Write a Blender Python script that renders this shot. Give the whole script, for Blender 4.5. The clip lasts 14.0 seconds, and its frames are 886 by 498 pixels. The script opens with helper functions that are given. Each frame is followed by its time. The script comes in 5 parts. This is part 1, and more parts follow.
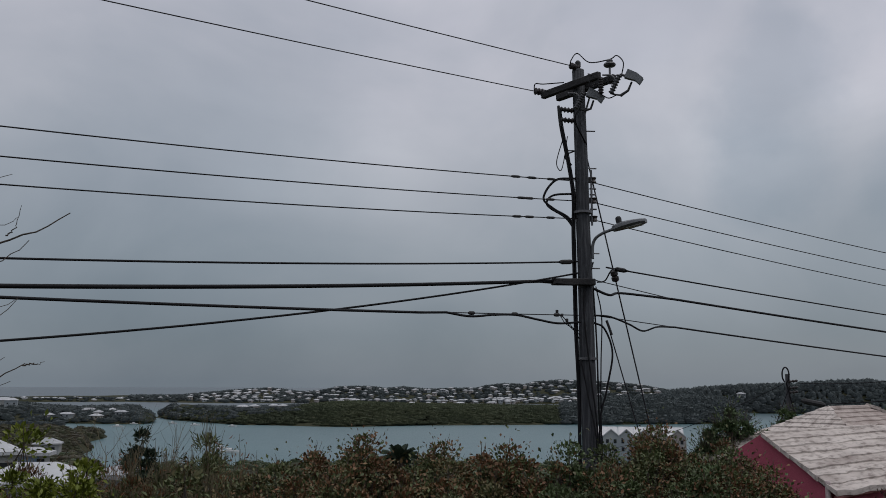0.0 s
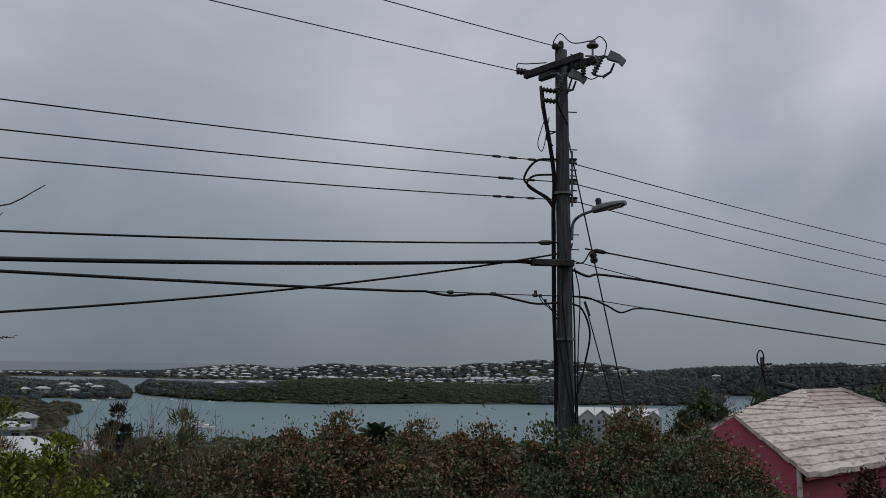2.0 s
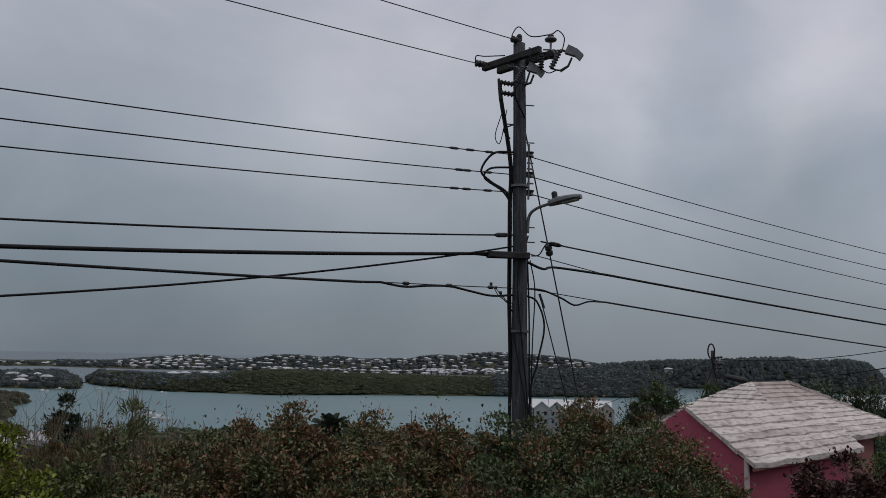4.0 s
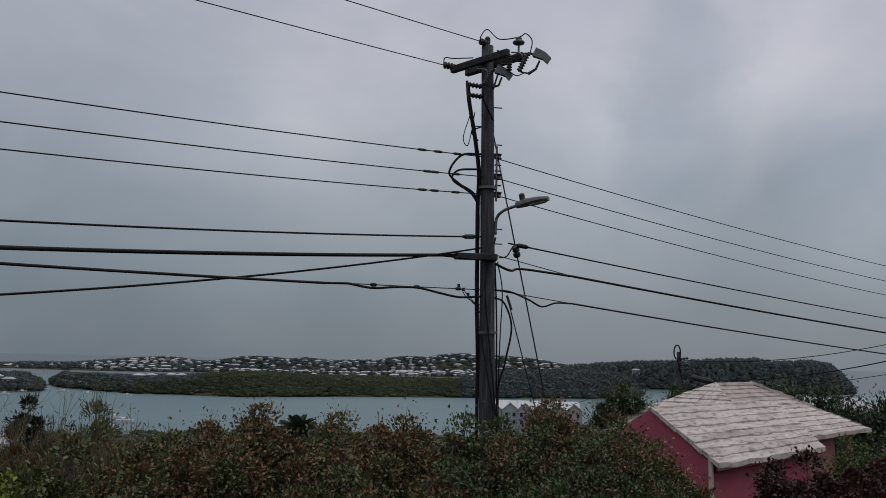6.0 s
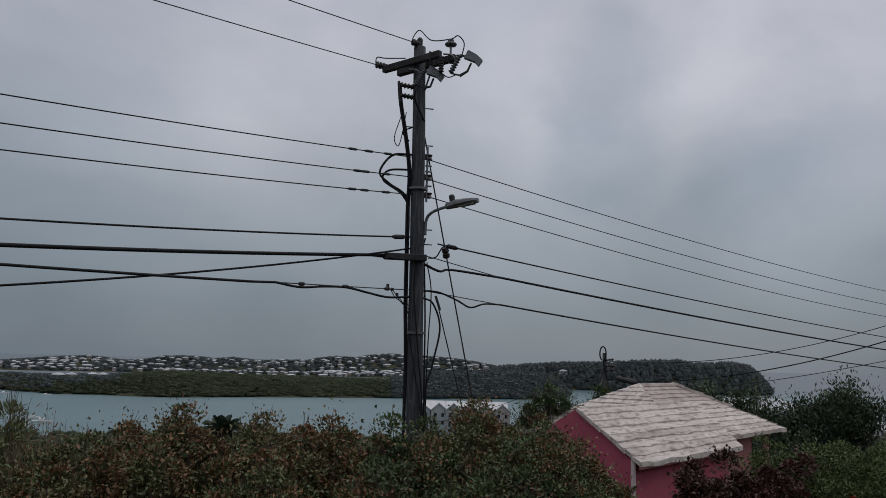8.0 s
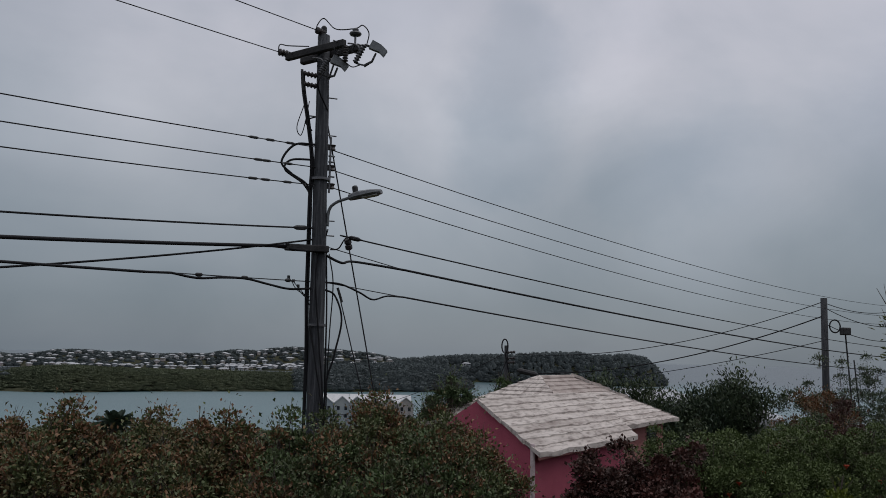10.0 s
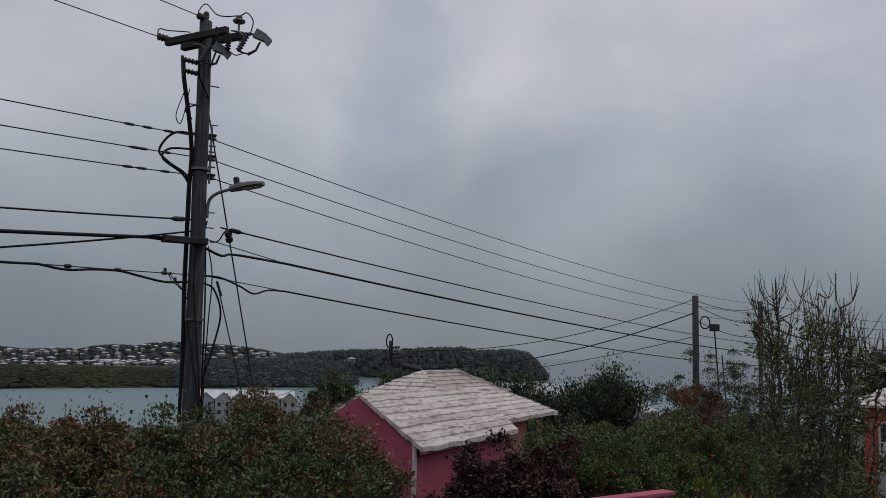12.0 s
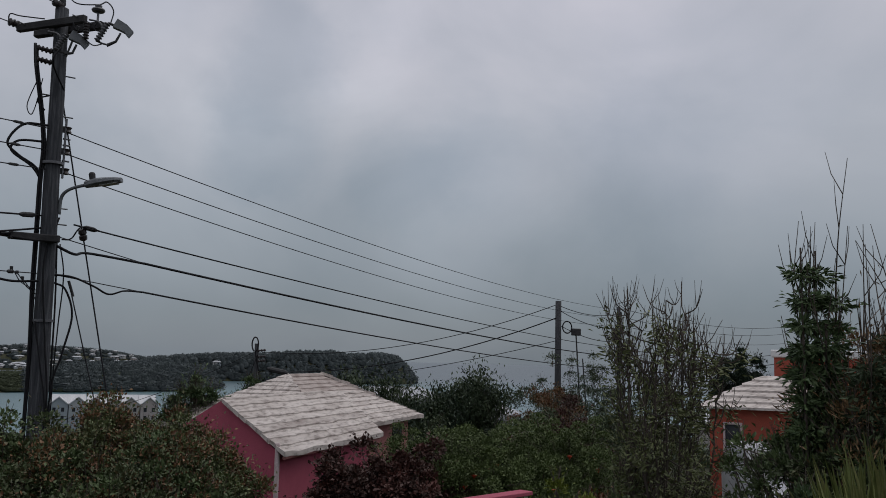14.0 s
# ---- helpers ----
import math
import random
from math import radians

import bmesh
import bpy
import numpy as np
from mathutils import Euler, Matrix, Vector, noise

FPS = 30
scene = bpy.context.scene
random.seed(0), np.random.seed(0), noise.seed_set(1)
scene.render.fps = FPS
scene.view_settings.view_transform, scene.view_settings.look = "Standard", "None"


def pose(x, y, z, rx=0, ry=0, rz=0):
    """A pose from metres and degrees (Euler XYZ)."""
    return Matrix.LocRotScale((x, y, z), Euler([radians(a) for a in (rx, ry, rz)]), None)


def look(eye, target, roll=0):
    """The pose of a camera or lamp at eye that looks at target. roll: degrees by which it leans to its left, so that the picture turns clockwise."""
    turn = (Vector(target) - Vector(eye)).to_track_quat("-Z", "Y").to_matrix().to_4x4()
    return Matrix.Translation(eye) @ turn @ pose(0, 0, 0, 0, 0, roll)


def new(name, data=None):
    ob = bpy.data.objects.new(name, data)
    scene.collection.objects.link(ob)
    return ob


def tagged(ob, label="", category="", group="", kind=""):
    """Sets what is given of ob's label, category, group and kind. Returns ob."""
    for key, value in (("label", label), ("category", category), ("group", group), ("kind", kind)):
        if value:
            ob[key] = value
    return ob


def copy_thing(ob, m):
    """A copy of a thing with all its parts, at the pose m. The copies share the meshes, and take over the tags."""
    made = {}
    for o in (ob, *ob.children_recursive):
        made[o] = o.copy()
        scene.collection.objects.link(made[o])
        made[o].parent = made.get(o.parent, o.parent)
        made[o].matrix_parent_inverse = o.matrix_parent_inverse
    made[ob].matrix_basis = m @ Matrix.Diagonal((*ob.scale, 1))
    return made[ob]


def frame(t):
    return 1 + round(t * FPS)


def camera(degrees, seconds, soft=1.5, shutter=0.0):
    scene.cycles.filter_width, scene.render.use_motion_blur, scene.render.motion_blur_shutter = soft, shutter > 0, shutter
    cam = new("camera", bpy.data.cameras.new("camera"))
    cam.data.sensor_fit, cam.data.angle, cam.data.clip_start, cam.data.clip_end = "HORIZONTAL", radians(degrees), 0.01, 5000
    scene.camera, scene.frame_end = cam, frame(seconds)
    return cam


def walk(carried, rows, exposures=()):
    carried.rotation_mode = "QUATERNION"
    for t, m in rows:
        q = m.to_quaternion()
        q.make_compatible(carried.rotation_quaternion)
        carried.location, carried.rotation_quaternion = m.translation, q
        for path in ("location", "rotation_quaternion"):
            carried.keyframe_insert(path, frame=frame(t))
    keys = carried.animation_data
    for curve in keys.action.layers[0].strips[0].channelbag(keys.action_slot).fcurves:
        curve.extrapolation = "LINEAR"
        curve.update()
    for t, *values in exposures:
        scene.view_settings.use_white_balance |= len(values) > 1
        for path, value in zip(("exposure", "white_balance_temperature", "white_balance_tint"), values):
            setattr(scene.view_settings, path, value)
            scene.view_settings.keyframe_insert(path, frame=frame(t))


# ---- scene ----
cam = camera(52.4, 14.0, soft=0.9)
PATH = [
    (0, (-0.012, -0.042, 3.32), (-0.015, 1.937, 3.613), 0.2),
    (0.5, (-0.007, -0.046, 3.324), (-0.004, 1.933, 3.612), 0.3),
    (1, (-0.007, -0.035, 3.322), (0.001, 1.945, 3.603), 0.5),
    (1.5, (-0.007, -0.052, 3.32), (0.009, 1.93, 3.588), 0.7),
    (2, (0.001, -0.023, 3.316), (0.042, 1.961, 3.564), 0.9),
    (2.5, (0.01, -0.045, 3.303), (0.079, 1.94, 3.538), 1.1),
    (3, (0.011, -0.013, 3.308), (0.111, 1.971, 3.54), 1.2),
    (5.5, (0.035, -0.046, 3.312), (0.213, 1.933, 3.545), 1.2),
    (6, (0.039, -0.051, 3.309), (0.243, 1.924, 3.545), 1.2),
    (6.5, (0.041, -0.061, 3.307), (0.27, 1.911, 3.545), 1.3),
    (7, (0.047, -0.079, 3.307), (0.315, 1.889, 3.545), 1.3),
    (7.5, (0.057, -0.068, 3.305), (0.373, 1.893, 3.544), 1.5),
    (9.8, (0.087, -0.083, 3.317), (0.615, 1.832, 3.55), 1.1),
    (10, (0.11, -0.02, 3.298), (0.671, 1.886, 3.528), 1.3),
    (10.5, (0.133, 0.013, 3.293), (0.763, 1.897, 3.521), 1.4),
    (11, (0.151, 0.014, 3.298), (0.847, 1.875, 3.524), 1.4),
    (11.5, (0.154, 0.003, 3.301), (0.902, 1.844, 3.528), 1.3),
    (12, (0.171, 0.007, 3.301), (0.968, 1.828, 3.526), 1.3),
    (12.5, (0.196, -0.003, 3.302), (1.054, 1.79, 3.524), 1.3),
    (13, (0.206, -0.026, 3.301), (1.127, 1.734, 3.528), 1.4),
    (13.5, (0.217, -0.044, 3.31), (1.201, 1.681, 3.546), 1.4),
    (14, (0.234, -0.058, 3.304), (1.282, 1.629, 3.543), 1.4),
]
walk(cam, [(t, look(eye, target, roll)) for t, eye, target, roll in PATH])

# ---- light ----
world = bpy.data.worlds.new("overcast_sky")
scene.world = world
world.use_nodes = True
wn, wl = world.node_tree.nodes, world.node_tree.links
wn.clear()


def wnode(kind, **values):
    n = wn.new(kind)
    for k, v in values.items():
        n.inputs[k].default_value = v
    return n


def ramp(node, stops):
    els = node.color_ramp.elements
    while len(els) > 1:
        els.remove(els[-1])
    els[0].position, els[0].color = stops[0][0], (*stops[0][1], 1)
    for p, c in stops[1:]:
        els.new(p).color = (*c, 1)


SUN_EL, SUN_AZ = radians(48), radians(35)
sky = wnode("ShaderNodeTexSky")
sky.sky_type, sky.sun_disc, sky.sun_elevation, sky.sun_rotation = "NISHITA", False, SUN_EL, SUN_AZ
sky_dim = wnode("ShaderNodeVectorMath")
sky_dim.operation = "SCALE"
sky_dim.inputs["Scale"].default_value = 0.10
wl.new(sky.outputs[0], sky_dim.inputs[0])
coord = wnode("ShaderNodeTexCoord")
split = wnode("ShaderNodeSeparateXYZ")
wl.new(coord.outputs["Generated"], split.inputs[0])
# cloud deck: darker and bluer towards the horizon
deck = wnode("ShaderNodeValToRGB")
ramp(deck, [(0.0, (0.158, 0.193, 0.232)), (0.05, (0.186, 0.222, 0.262)), (0.14, (0.288, 0.322, 0.363)), (0.25, (0.405, 0.428, 0.476)), (0.38, (0.48, 0.488, 0.545)), (0.65, (0.64, 0.65, 0.70)), (1.0, (0.72, 0.73, 0.77))])
wl.new(split.outputs["Z"], deck.inputs[0])
stretch = wnode("ShaderNodeMapping")
stretch.inputs["Scale"].default_value = (2.2, 2.2, 3.6)
stretch.inputs["Location"].default_value = (0.35, 0.1, 0.2)
wl.new(coord.outputs["Generated"], stretch.inputs[0])
puffs = wnode("ShaderNodeTexNoise", Scale=1.5, Detail=5.0, Roughness=0.5, Distortion=0.35)
wl.new(stretch.outputs[0], puffs.inputs["Vector"])
shade = wnode("ShaderNodeValToRGB")
ramp(shade, [(0.3, (0.80, 0.83, 0.85)), (0.45, (0.93, 0.94, 0.95)), (0.56, (1.03, 1.02, 1.02)), (0.72, (1.16, 1.14, 1.13))])
wl.new(puffs.outputs["Fac"], shade.inputs[0])
clouds = wnode("ShaderNodeMix")
clouds.data_type, clouds.blend_type = "RGBA", "MULTIPLY"
clouds.inputs["Factor"].default_value = 1.0
wl.new(deck.outputs[0], clouds.inputs["A"])
wl.new(shade.outputs[0], clouds.inputs["B"])
# denser and thinner places of the deck: azimuth, elevation, half-width in degrees, tone
ragged = wnode("ShaderNodeTexNoise", Scale=7.0, Detail=5.0, Roughness=0.55)
wl.new(coord.outputs["Generated"], ragged.inputs["Vector"])
tear = wnode("ShaderNodeVectorMath")
tear.operation = "MULTIPLY_ADD"
tear.inputs[1].default_value, tear.inputs[2].default_value = (0.16, 0.16, 0.16), (-0.08, -0.08, -0.08)
wl.new(ragged.outputs["Color"], tear.inputs[0])
torn = wnode("ShaderNodeVectorMath")
torn.operation = "ADD"
wl.new(coord.outputs["Generated"], torn.inputs[0])
wl.new(tear.outputs[0], torn.inputs[1])
deck_out = clouds.outputs["Result"]
for az_, el_, wide, tone_ in ((21, 18.5, 4.2, (0.80, 0.84, 0.87)), (20.6, 12.5, 3.8, (0.83, 0.87, 0.895)), (29.5, 11, 4.2, (0.86, 0.895, 0.915)), (34, 12, 3.5, (0.92, 0.94, 0.95)), (12, 23, 5, (0.92, 0.94, 0.96)), (36, 19, 9, (1.12, 1.10, 1.10)), (-2, 21, 8, (1.08, 1.07, 1.07)), (-14, 19, 10, (0.86, 0.885, 0.90)), (15, 11, 7, (1.07, 1.07, 1.07)), (33, 9, 5, (1.05, 1.05, 1.06)), (26, 20, 4, (1.10, 1.09, 1.09)), (48, 16, 8, (1.08, 1.07, 1.08)), (44, 11, 6, (0.90, 0.92, 0.94)), (-17, 9, 11, (0.88, 0.905, 0.92))):
    a_, e_ = radians(az_), radians(el_)
    off = wnode("ShaderNodeVectorMath")
    off.operation = "DISTANCE"
    off.inputs[1].default_value = (math.sin(a_) * math.cos(e_), math.cos(a_) * math.cos(e_), math.sin(e_))
    wl.new(torn.outputs[0], off.inputs[0])
    near_ = wnode("ShaderNodeMapRange")
    near_.interpolation_type = "SMOOTHERSTEP"
    near_.inputs["From Min"].default_value, near_.inputs["From Max"].default_value = 1.45 * radians(wide), 0.35 * radians(wide)
    wl.new(off.outputs["Value"], near_.inputs["Value"])
    mixed = wnode("ShaderNodeMix")
    mixed.data_type, mixed.blend_type = "RGBA", "MULTIPLY"
    mixed.inputs["B"].default_value = (*tone_, 1)
    wl.new(near_.outputs[0], mixed.inputs["Factor"])
    wl.new(deck_out, mixed.inputs["A"])
    deck_out = mixed.outputs["Result"]
cover = wnode("ShaderNodeMix")
cover.data_type = "RGBA"
cover.inputs["Factor"].default_value = 0.95
wl.new(sky_dim.outputs[0], cover.inputs["A"])
wl.new(deck_out, cover.inputs["B"])
glow = wnode("ShaderNodeBackground", Strength=1.0)
wl.new(cover.outputs["Result"], glow.inputs[0])
world_out = wnode("ShaderNodeOutputWorld")
wl.new(glow.outputs[0], world_out.inputs[0])

sun = new("sun", bpy.data.lights.new("sun", "SUN"))
sun.data.energy, sun.data.angle, sun.data.color = 0.6, radians(40), (1.0, 0.97, 0.94)
sun.matrix_world = look((0, 0, 60), (-math.sin(SUN_AZ) * 30, 0.3 * math.cos(SUN_AZ) * 30, 60 - 40))


# ---- materials ----
def material(name, colours, scale=4.0, rough=0.8, bump=0.2, bump_scale=40.0, metal=0.0, island=0.0, own=0.0, spec=0.4, stretch=(1, 1, 1), fine=None, turn=0.0, drawn=None):
    """colours: stops of a ramp over noise; island, own: how far single pieces and single objects vary it."""
    m = bpy.data.materials.new(name)
    m.use_nodes = True
    n, l = m.node_tree.nodes, m.node_tree.links
    bsdf = n["Principled BSDF"]
    bsdf.inputs["Roughness"].default_value, bsdf.inputs["Metallic"].default_value = rough, metal
    bsdf.inputs["Specular IOR Level"].default_value = spec
    tc = n.new("ShaderNodeTexCoord")
    mp = n.new("ShaderNodeMapping")
    mp.inputs["Scale"].default_value = stretch
    if drawn:
        mp.vector_type = "TEXTURE"
        mp.inputs["Scale"].default_value, mp.inputs["Rotation"].default_value = drawn, (0, 0, radians(turn))
    l.new(tc.outputs["Object"], mp.inputs[0])
    big = n.new("ShaderNodeTexNoise")
    big.inputs["Scale"].default_value, big.inputs["Detail"].default_value, big.inputs["Roughness"].default_value = scale, 6.0, 0.6
    l.new(mp.outputs[0], big.inputs["Vector"])
    value = big.outputs["Fac"]
    geo = n.new("ShaderNodeNewGeometry")
    info = n.new("ShaderNodeObjectInfo")
    for socket, much in ((geo.outputs["Random Per Island"], island), (info.outputs["Random"], own)):
        if much:
            a = n.new("ShaderNodeMath")
            a.operation = "MULTIPLY_ADD"
            a.inputs[1].default_value, a.inputs[2].default_value = much, -much / 2
            l.new(socket, a.inputs[0])
            b = n.new("ShaderNodeMath")
            b.operation = "ADD"
            l.new(value, b.inputs[0])
            l.new(a.outputs[0], b.inputs[1])
            value = b.outputs[0]
    cr = n.new("ShaderNodeValToRGB")
    ramp(cr, colours)
    l.new(value, cr.inputs[0])
    grain = n.new("ShaderNodeTexNoise")
    grain.inputs["Scale"].default_value, grain.inputs["Detail"].default_value = bump_scale, 4.0
    l.new(mp.outputs[0], grain.inputs["Vector"])
    mix = n.new("ShaderNodeMix")
    mix.data_type, mix.blend_type = "RGBA", "MULTIPLY"
    mix.inputs["Factor"].default_value = 1.0
    tone = n.new("ShaderNodeValToRGB")
    ramp(tone, fine or [(0.3, (0.82, 0.82, 0.82)), (0.7, (1.12, 1.12, 1.12))])
    l.new(grain.outputs["Fac"], tone.inputs[0])
    l.new(cr.outputs[0], mix.inputs["A"])
    l.new(tone.outputs[0], mix.inputs["B"])
    l.new(mix.outputs["Result"], bsdf.inputs["Base Color"])
    if bump:
        bp = n.new("ShaderNodeBump")
        bp.inputs["Strength"].default_value, bp.inputs["Distance"].default_value = bump, 0.02
        l.new(grain.outputs["Fac"], bp.inputs["Height"])
        l.new(bp.outputs[0], bsdf.inputs["Normal"])
    return m


def two(a, b, lo=0.3, hi=0.7):
    return [(lo, a), (hi, b)]


M_POLE = material("weathered_pole_wood", [(0.3, (0.024, 0.026, 0.032)), (0.5, (0.052, 0.055, 0.063)), (0.7, (0.115, 0.12, 0.132))], 5.0, 0.85, 0.6, 60, stretch=(6, 6, 0.35))
M_FARPOLE = material("dark_pole_wood", two((0.02, 0.022, 0.026), (0.05, 0.052, 0.058)), 5.0, 0.85, 0.3, 40, stretch=(4, 4, 0.4))
M_ARM = material("creosoted_arm_wood", two((0.016, 0.016, 0.018), (0.045, 0.043, 0.045)), 5.0, 0.85, 0.4, 60, stretch=(1, 1, 1))
M_CABLE = material("black_cable_sheath", two((0.008, 0.008, 0.010), (0.02, 0.02, 0.023)), 3, 0.6, 0.1, spec=0.15)
M_WIRE = material("dull_aluminium_wire", two((0.02, 0.02, 0.024), (0.04, 0.04, 0.046)), 3, 0.6, 0.0, spec=0.2)
M_STEEL = material("galvanised_steel", two((0.10, 0.10, 0.11), (0.2, 0.2, 0.21)), 8, 0.5, 0.1, 60, metal=0.6)
M_DARKMETAL = material("dark_cast_metal", two((0.02, 0.02, 0.022), (0.05, 0.05, 0.052)), 8, 0.6, 0.1, 60, metal=0.3)
M_PORCELAIN = material("brown_porcelain", two((0.022, 0.018, 0.02), (0.045, 0.036, 0.036)), 6, 0.3, 0.0)
M_GREYPORC = material("grey_porcelain", two((0.06, 0.06, 0.066), (0.12, 0.12, 0.13)), 6, 0.35, 0.0)
M_LAMP = material("grey_lamp_casting", two((0.11, 0.118, 0.13), (0.18, 0.19, 0.2)), 6, 0.5, 0.1, 50, metal=0.2)
M_LENS = material("lamp_lens", two((0.3, 0.3, 0.29), (0.4, 0.4, 0.38)), 6, 0.25, 0.0)
M_ROOF = material("limewashed_roof_slate", [(0.25, (0.30, 0.25, 0.23)), (0.42, (0.475, 0.42, 0.39)), (0.62, (0.59, 0.53, 0.495))], 2.4, 0.9, 0.5, 11, own=0.2, turn=41.3, drawn=(3.2, 1, 1), fine=[(0.32, (0.55, 0.53, 0.52)), (0.5, (0.98, 0.98, 0.98)), (0.7, (1.06, 1.06, 1.06))])
M_ROOFTOP = material("bare_roof_patch", [(0.3, (0.27, 0.215, 0.195)), (0.6, (0.45, 0.385, 0.355))], 2.2, 0.9, 0.4, 22)
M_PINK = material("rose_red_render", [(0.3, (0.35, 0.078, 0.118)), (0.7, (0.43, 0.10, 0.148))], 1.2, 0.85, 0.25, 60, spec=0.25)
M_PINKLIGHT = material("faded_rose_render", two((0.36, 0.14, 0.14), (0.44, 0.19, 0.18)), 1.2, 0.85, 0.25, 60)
M_WHITEPIPE = material("white_painted_pipe", two((0.46, 0.36, 0.37), (0.6, 0.5, 0.5)), 5, 0.6, 0.1, 40)
M_ORANGE = material("terracotta_render", two((0.30, 0.065, 0.042), (0.39, 0.09, 0.058)), 0.8, 0.85, 0.2, 50)
# pastel walls greyed and white roofs dimmed: haze of distance is in these colours
M_FARWALL = material("hazed_pastel_wall", [(0.2, (0.34, 0.32, 0.29)), (0.4, (0.33, 0.29, 0.28)), (0.6, (0.38, 0.38, 0.37)), (0.8, (0.28, 0.31, 0.33))], 0.05, 0.9, 0.0, own=0.8)
M_FARROOF = material("hazed_white_roof", two((0.34, 0.35, 0.37), (0.53, 0.54, 0.56)), 0.3, 0.9, 0.0, own=0.4)
M_BRIGHTROOF = material("fresh_limewash_roof", two((0.55, 0.55, 0.56), (0.68, 0.68, 0.69)), 0.3, 0.9, 0.0)
M_GLASS = material("dark_window_glass", two((0.02, 0.022, 0.025), (0.04, 0.043, 0.05)), 1, 0.1, 0.0)
M_WHITE = material("white_paint", two((0.6, 0.6, 0.6), (0.75, 0.75, 0.75)), 3, 0.5, 0.05)
M_VAN = material("pale_grey_car_paint", two((0.34, 0.35, 0.37), (0.44, 0.45, 0.47)), 2, 0.35, 0.02)
M_BLUE = material("pale_blue_render", two((0.17, 0.25, 0.35), (0.22, 0.31, 0.42)), 1, 0.8, 0.1)
M_EARTH = material("scrubby_hillside", [(0.3, (0.024, 0.027, 0.016)), (0.5, (0.04, 0.042, 0.024)), (0.7, (0.058, 0.056, 0.034))], 0.03, 0.95, 0.4, 0.6, spec=0.1)
M_LAWN = material("dry_lawn", two((0.12, 0.11, 0.035), (0.22, 0.19, 0.06)), 0.8, 0.95, 0.4, 30, spec=0.1)
M_BARK = material("grey_brown_bark", two((0.05, 0.04, 0.033), (0.13, 0.105, 0.09)), 6, 0.9, 0.5, 40)
M_TWIG = material("bare_twig", two((0.05, 0.042, 0.036), (0.11, 0.085, 0.07)), 3, 0.9, 0.2, 40)
M_REEDS = material("dry_reed_stems", two((0.10, 0.08, 0.05), (0.18, 0.15, 0.09)), 3, 0.9, 0.0, 40)


def leafy(name, colours, rough=0.55, island=0.22, own=0.2, scale=1.7):
    return material(name, colours, scale, rough, 0.0, 30, island=island, own=own, spec=0.35)


M_HEDGE = leafy("green_and_olive_leaves", [(0.2, (0.15, 0.095, 0.045)), (0.36, (0.11, 0.10, 0.042)), (0.5, (0.08, 0.102, 0.04)), (0.68, (0.115, 0.142, 0.052)), (0.85, (0.19, 0.2, 0.09))])
M_HEDGEGREEN = leafy("dark_green_leaves", [(0.2, (0.10, 0.078, 0.036)), (0.36, (0.066, 0.082, 0.036)), (0.52, (0.07, 0.104, 0.038)), (0.72, (0.105, 0.145, 0.05)), (0.88, (0.18, 0.2, 0.09))])
M_NEWLEAF = leafy("rust_brown_new_leaves", [(0.25, (0.11, 0.055, 0.03)), (0.45, (0.18, 0.09, 0.045)), (0.6, (0.20, 0.115, 0.055)), (0.8, (0.16, 0.13, 0.055))])
M_MAROON = leafy("maroon_leaves", [(0.2, (0.042, 0.024, 0.018)), (0.5, (0.07, 0.032, 0.025)), (0.75, (0.12, 0.042, 0.034)), (0.85, (0.06, 0.06, 0.03)), (0.95, (0.09, 0.06, 0.04))])
M_TRIM = leafy("clipped_hedge_leaves", [(0.2, (0.055, 0.072, 0.025)), (0.5, (0.08, 0.112, 0.034)), (0.75, (0.10, 0.135, 0.042)), (0.9, (0.15, 0.13, 0.055))], 0.6, 0.14, 0.1)
M_RUST = leafy("rusty_leaves", [(0.2, (0.10, 0.038, 0.016)), (0.5, (0.16, 0.07, 0.03)), (0.75, (0.08, 0.075, 0.03)), (0.9, (0.12, 0.12, 0.05))])
M_DRY = leafy("dry_straw_brown_leaves", [(0.2, (0.12, 0.062, 0.03)), (0.45, (0.2, 0.115, 0.055)), (0.65, (0.27, 0.175, 0.09)), (0.85, (0.16, 0.15, 0.06))])
M_LIME = leafy("yellow_green_leaves", [(0.2, (0.09, 0.12, 0.012)), (0.5, (0.15, 0.18, 0.02)), (0.75, (0.21, 0.22, 0.03)), (0.9, (0.06, 0.09, 0.015))])
M_TREE = leafy("olive_tree_leaves", [(0.2, (0.03, 0.046, 0.025)), (0.5, (0.054, 0.078, 0.038)), (0.75, (0.085, 0.108, 0.052)), (0.9, (0.14, 0.15, 0.09))])
M_CASUARINA = leafy("dark_needles", [(0.2, (0.018, 0.032, 0.02)), (0.5, (0.03, 0.05, 0.03)), (0.8, (0.05, 0.072, 0.04))])
# distance haze put into the leaf colour: paler, bluer, low in contrast
M_FOREST = leafy("hazed_wood_canopy", [(0.25, (0.078, 0.093, 0.098)), (0.5, (0.088, 0.105, 0.108)), (0.75, (0.10, 0.118, 0.118))], 0.95, 0.25, 0.0, 0.012)
M_MANGROVE = leafy("low_scrub_canopy", [(0.25, (0.07, 0.084, 0.053)), (0.5, (0.086, 0.102, 0.06)), (0.75, (0.105, 0.117, 0.067))], 0.95, 0.2, 0.0, 0.02)
M_WINTER = leafy("brown_winter_canopy", [(0.25, (0.05, 0.042, 0.028)), (0.45, (0.07, 0.062, 0.04)), (0.6, (0.058, 0.066, 0.036)), (0.8, (0.09, 0.085, 0.05))], 0.8, 0.3, 0.0, 0.05)
M_OLIVE = leafy("pale_olive_leaves", [(0.2, (0.07, 0.08, 0.036)), (0.5, (0.105, 0.122, 0.05)), (0.75, (0.15, 0.165, 0.068)), (0.9, (0.21, 0.21, 0.11))])
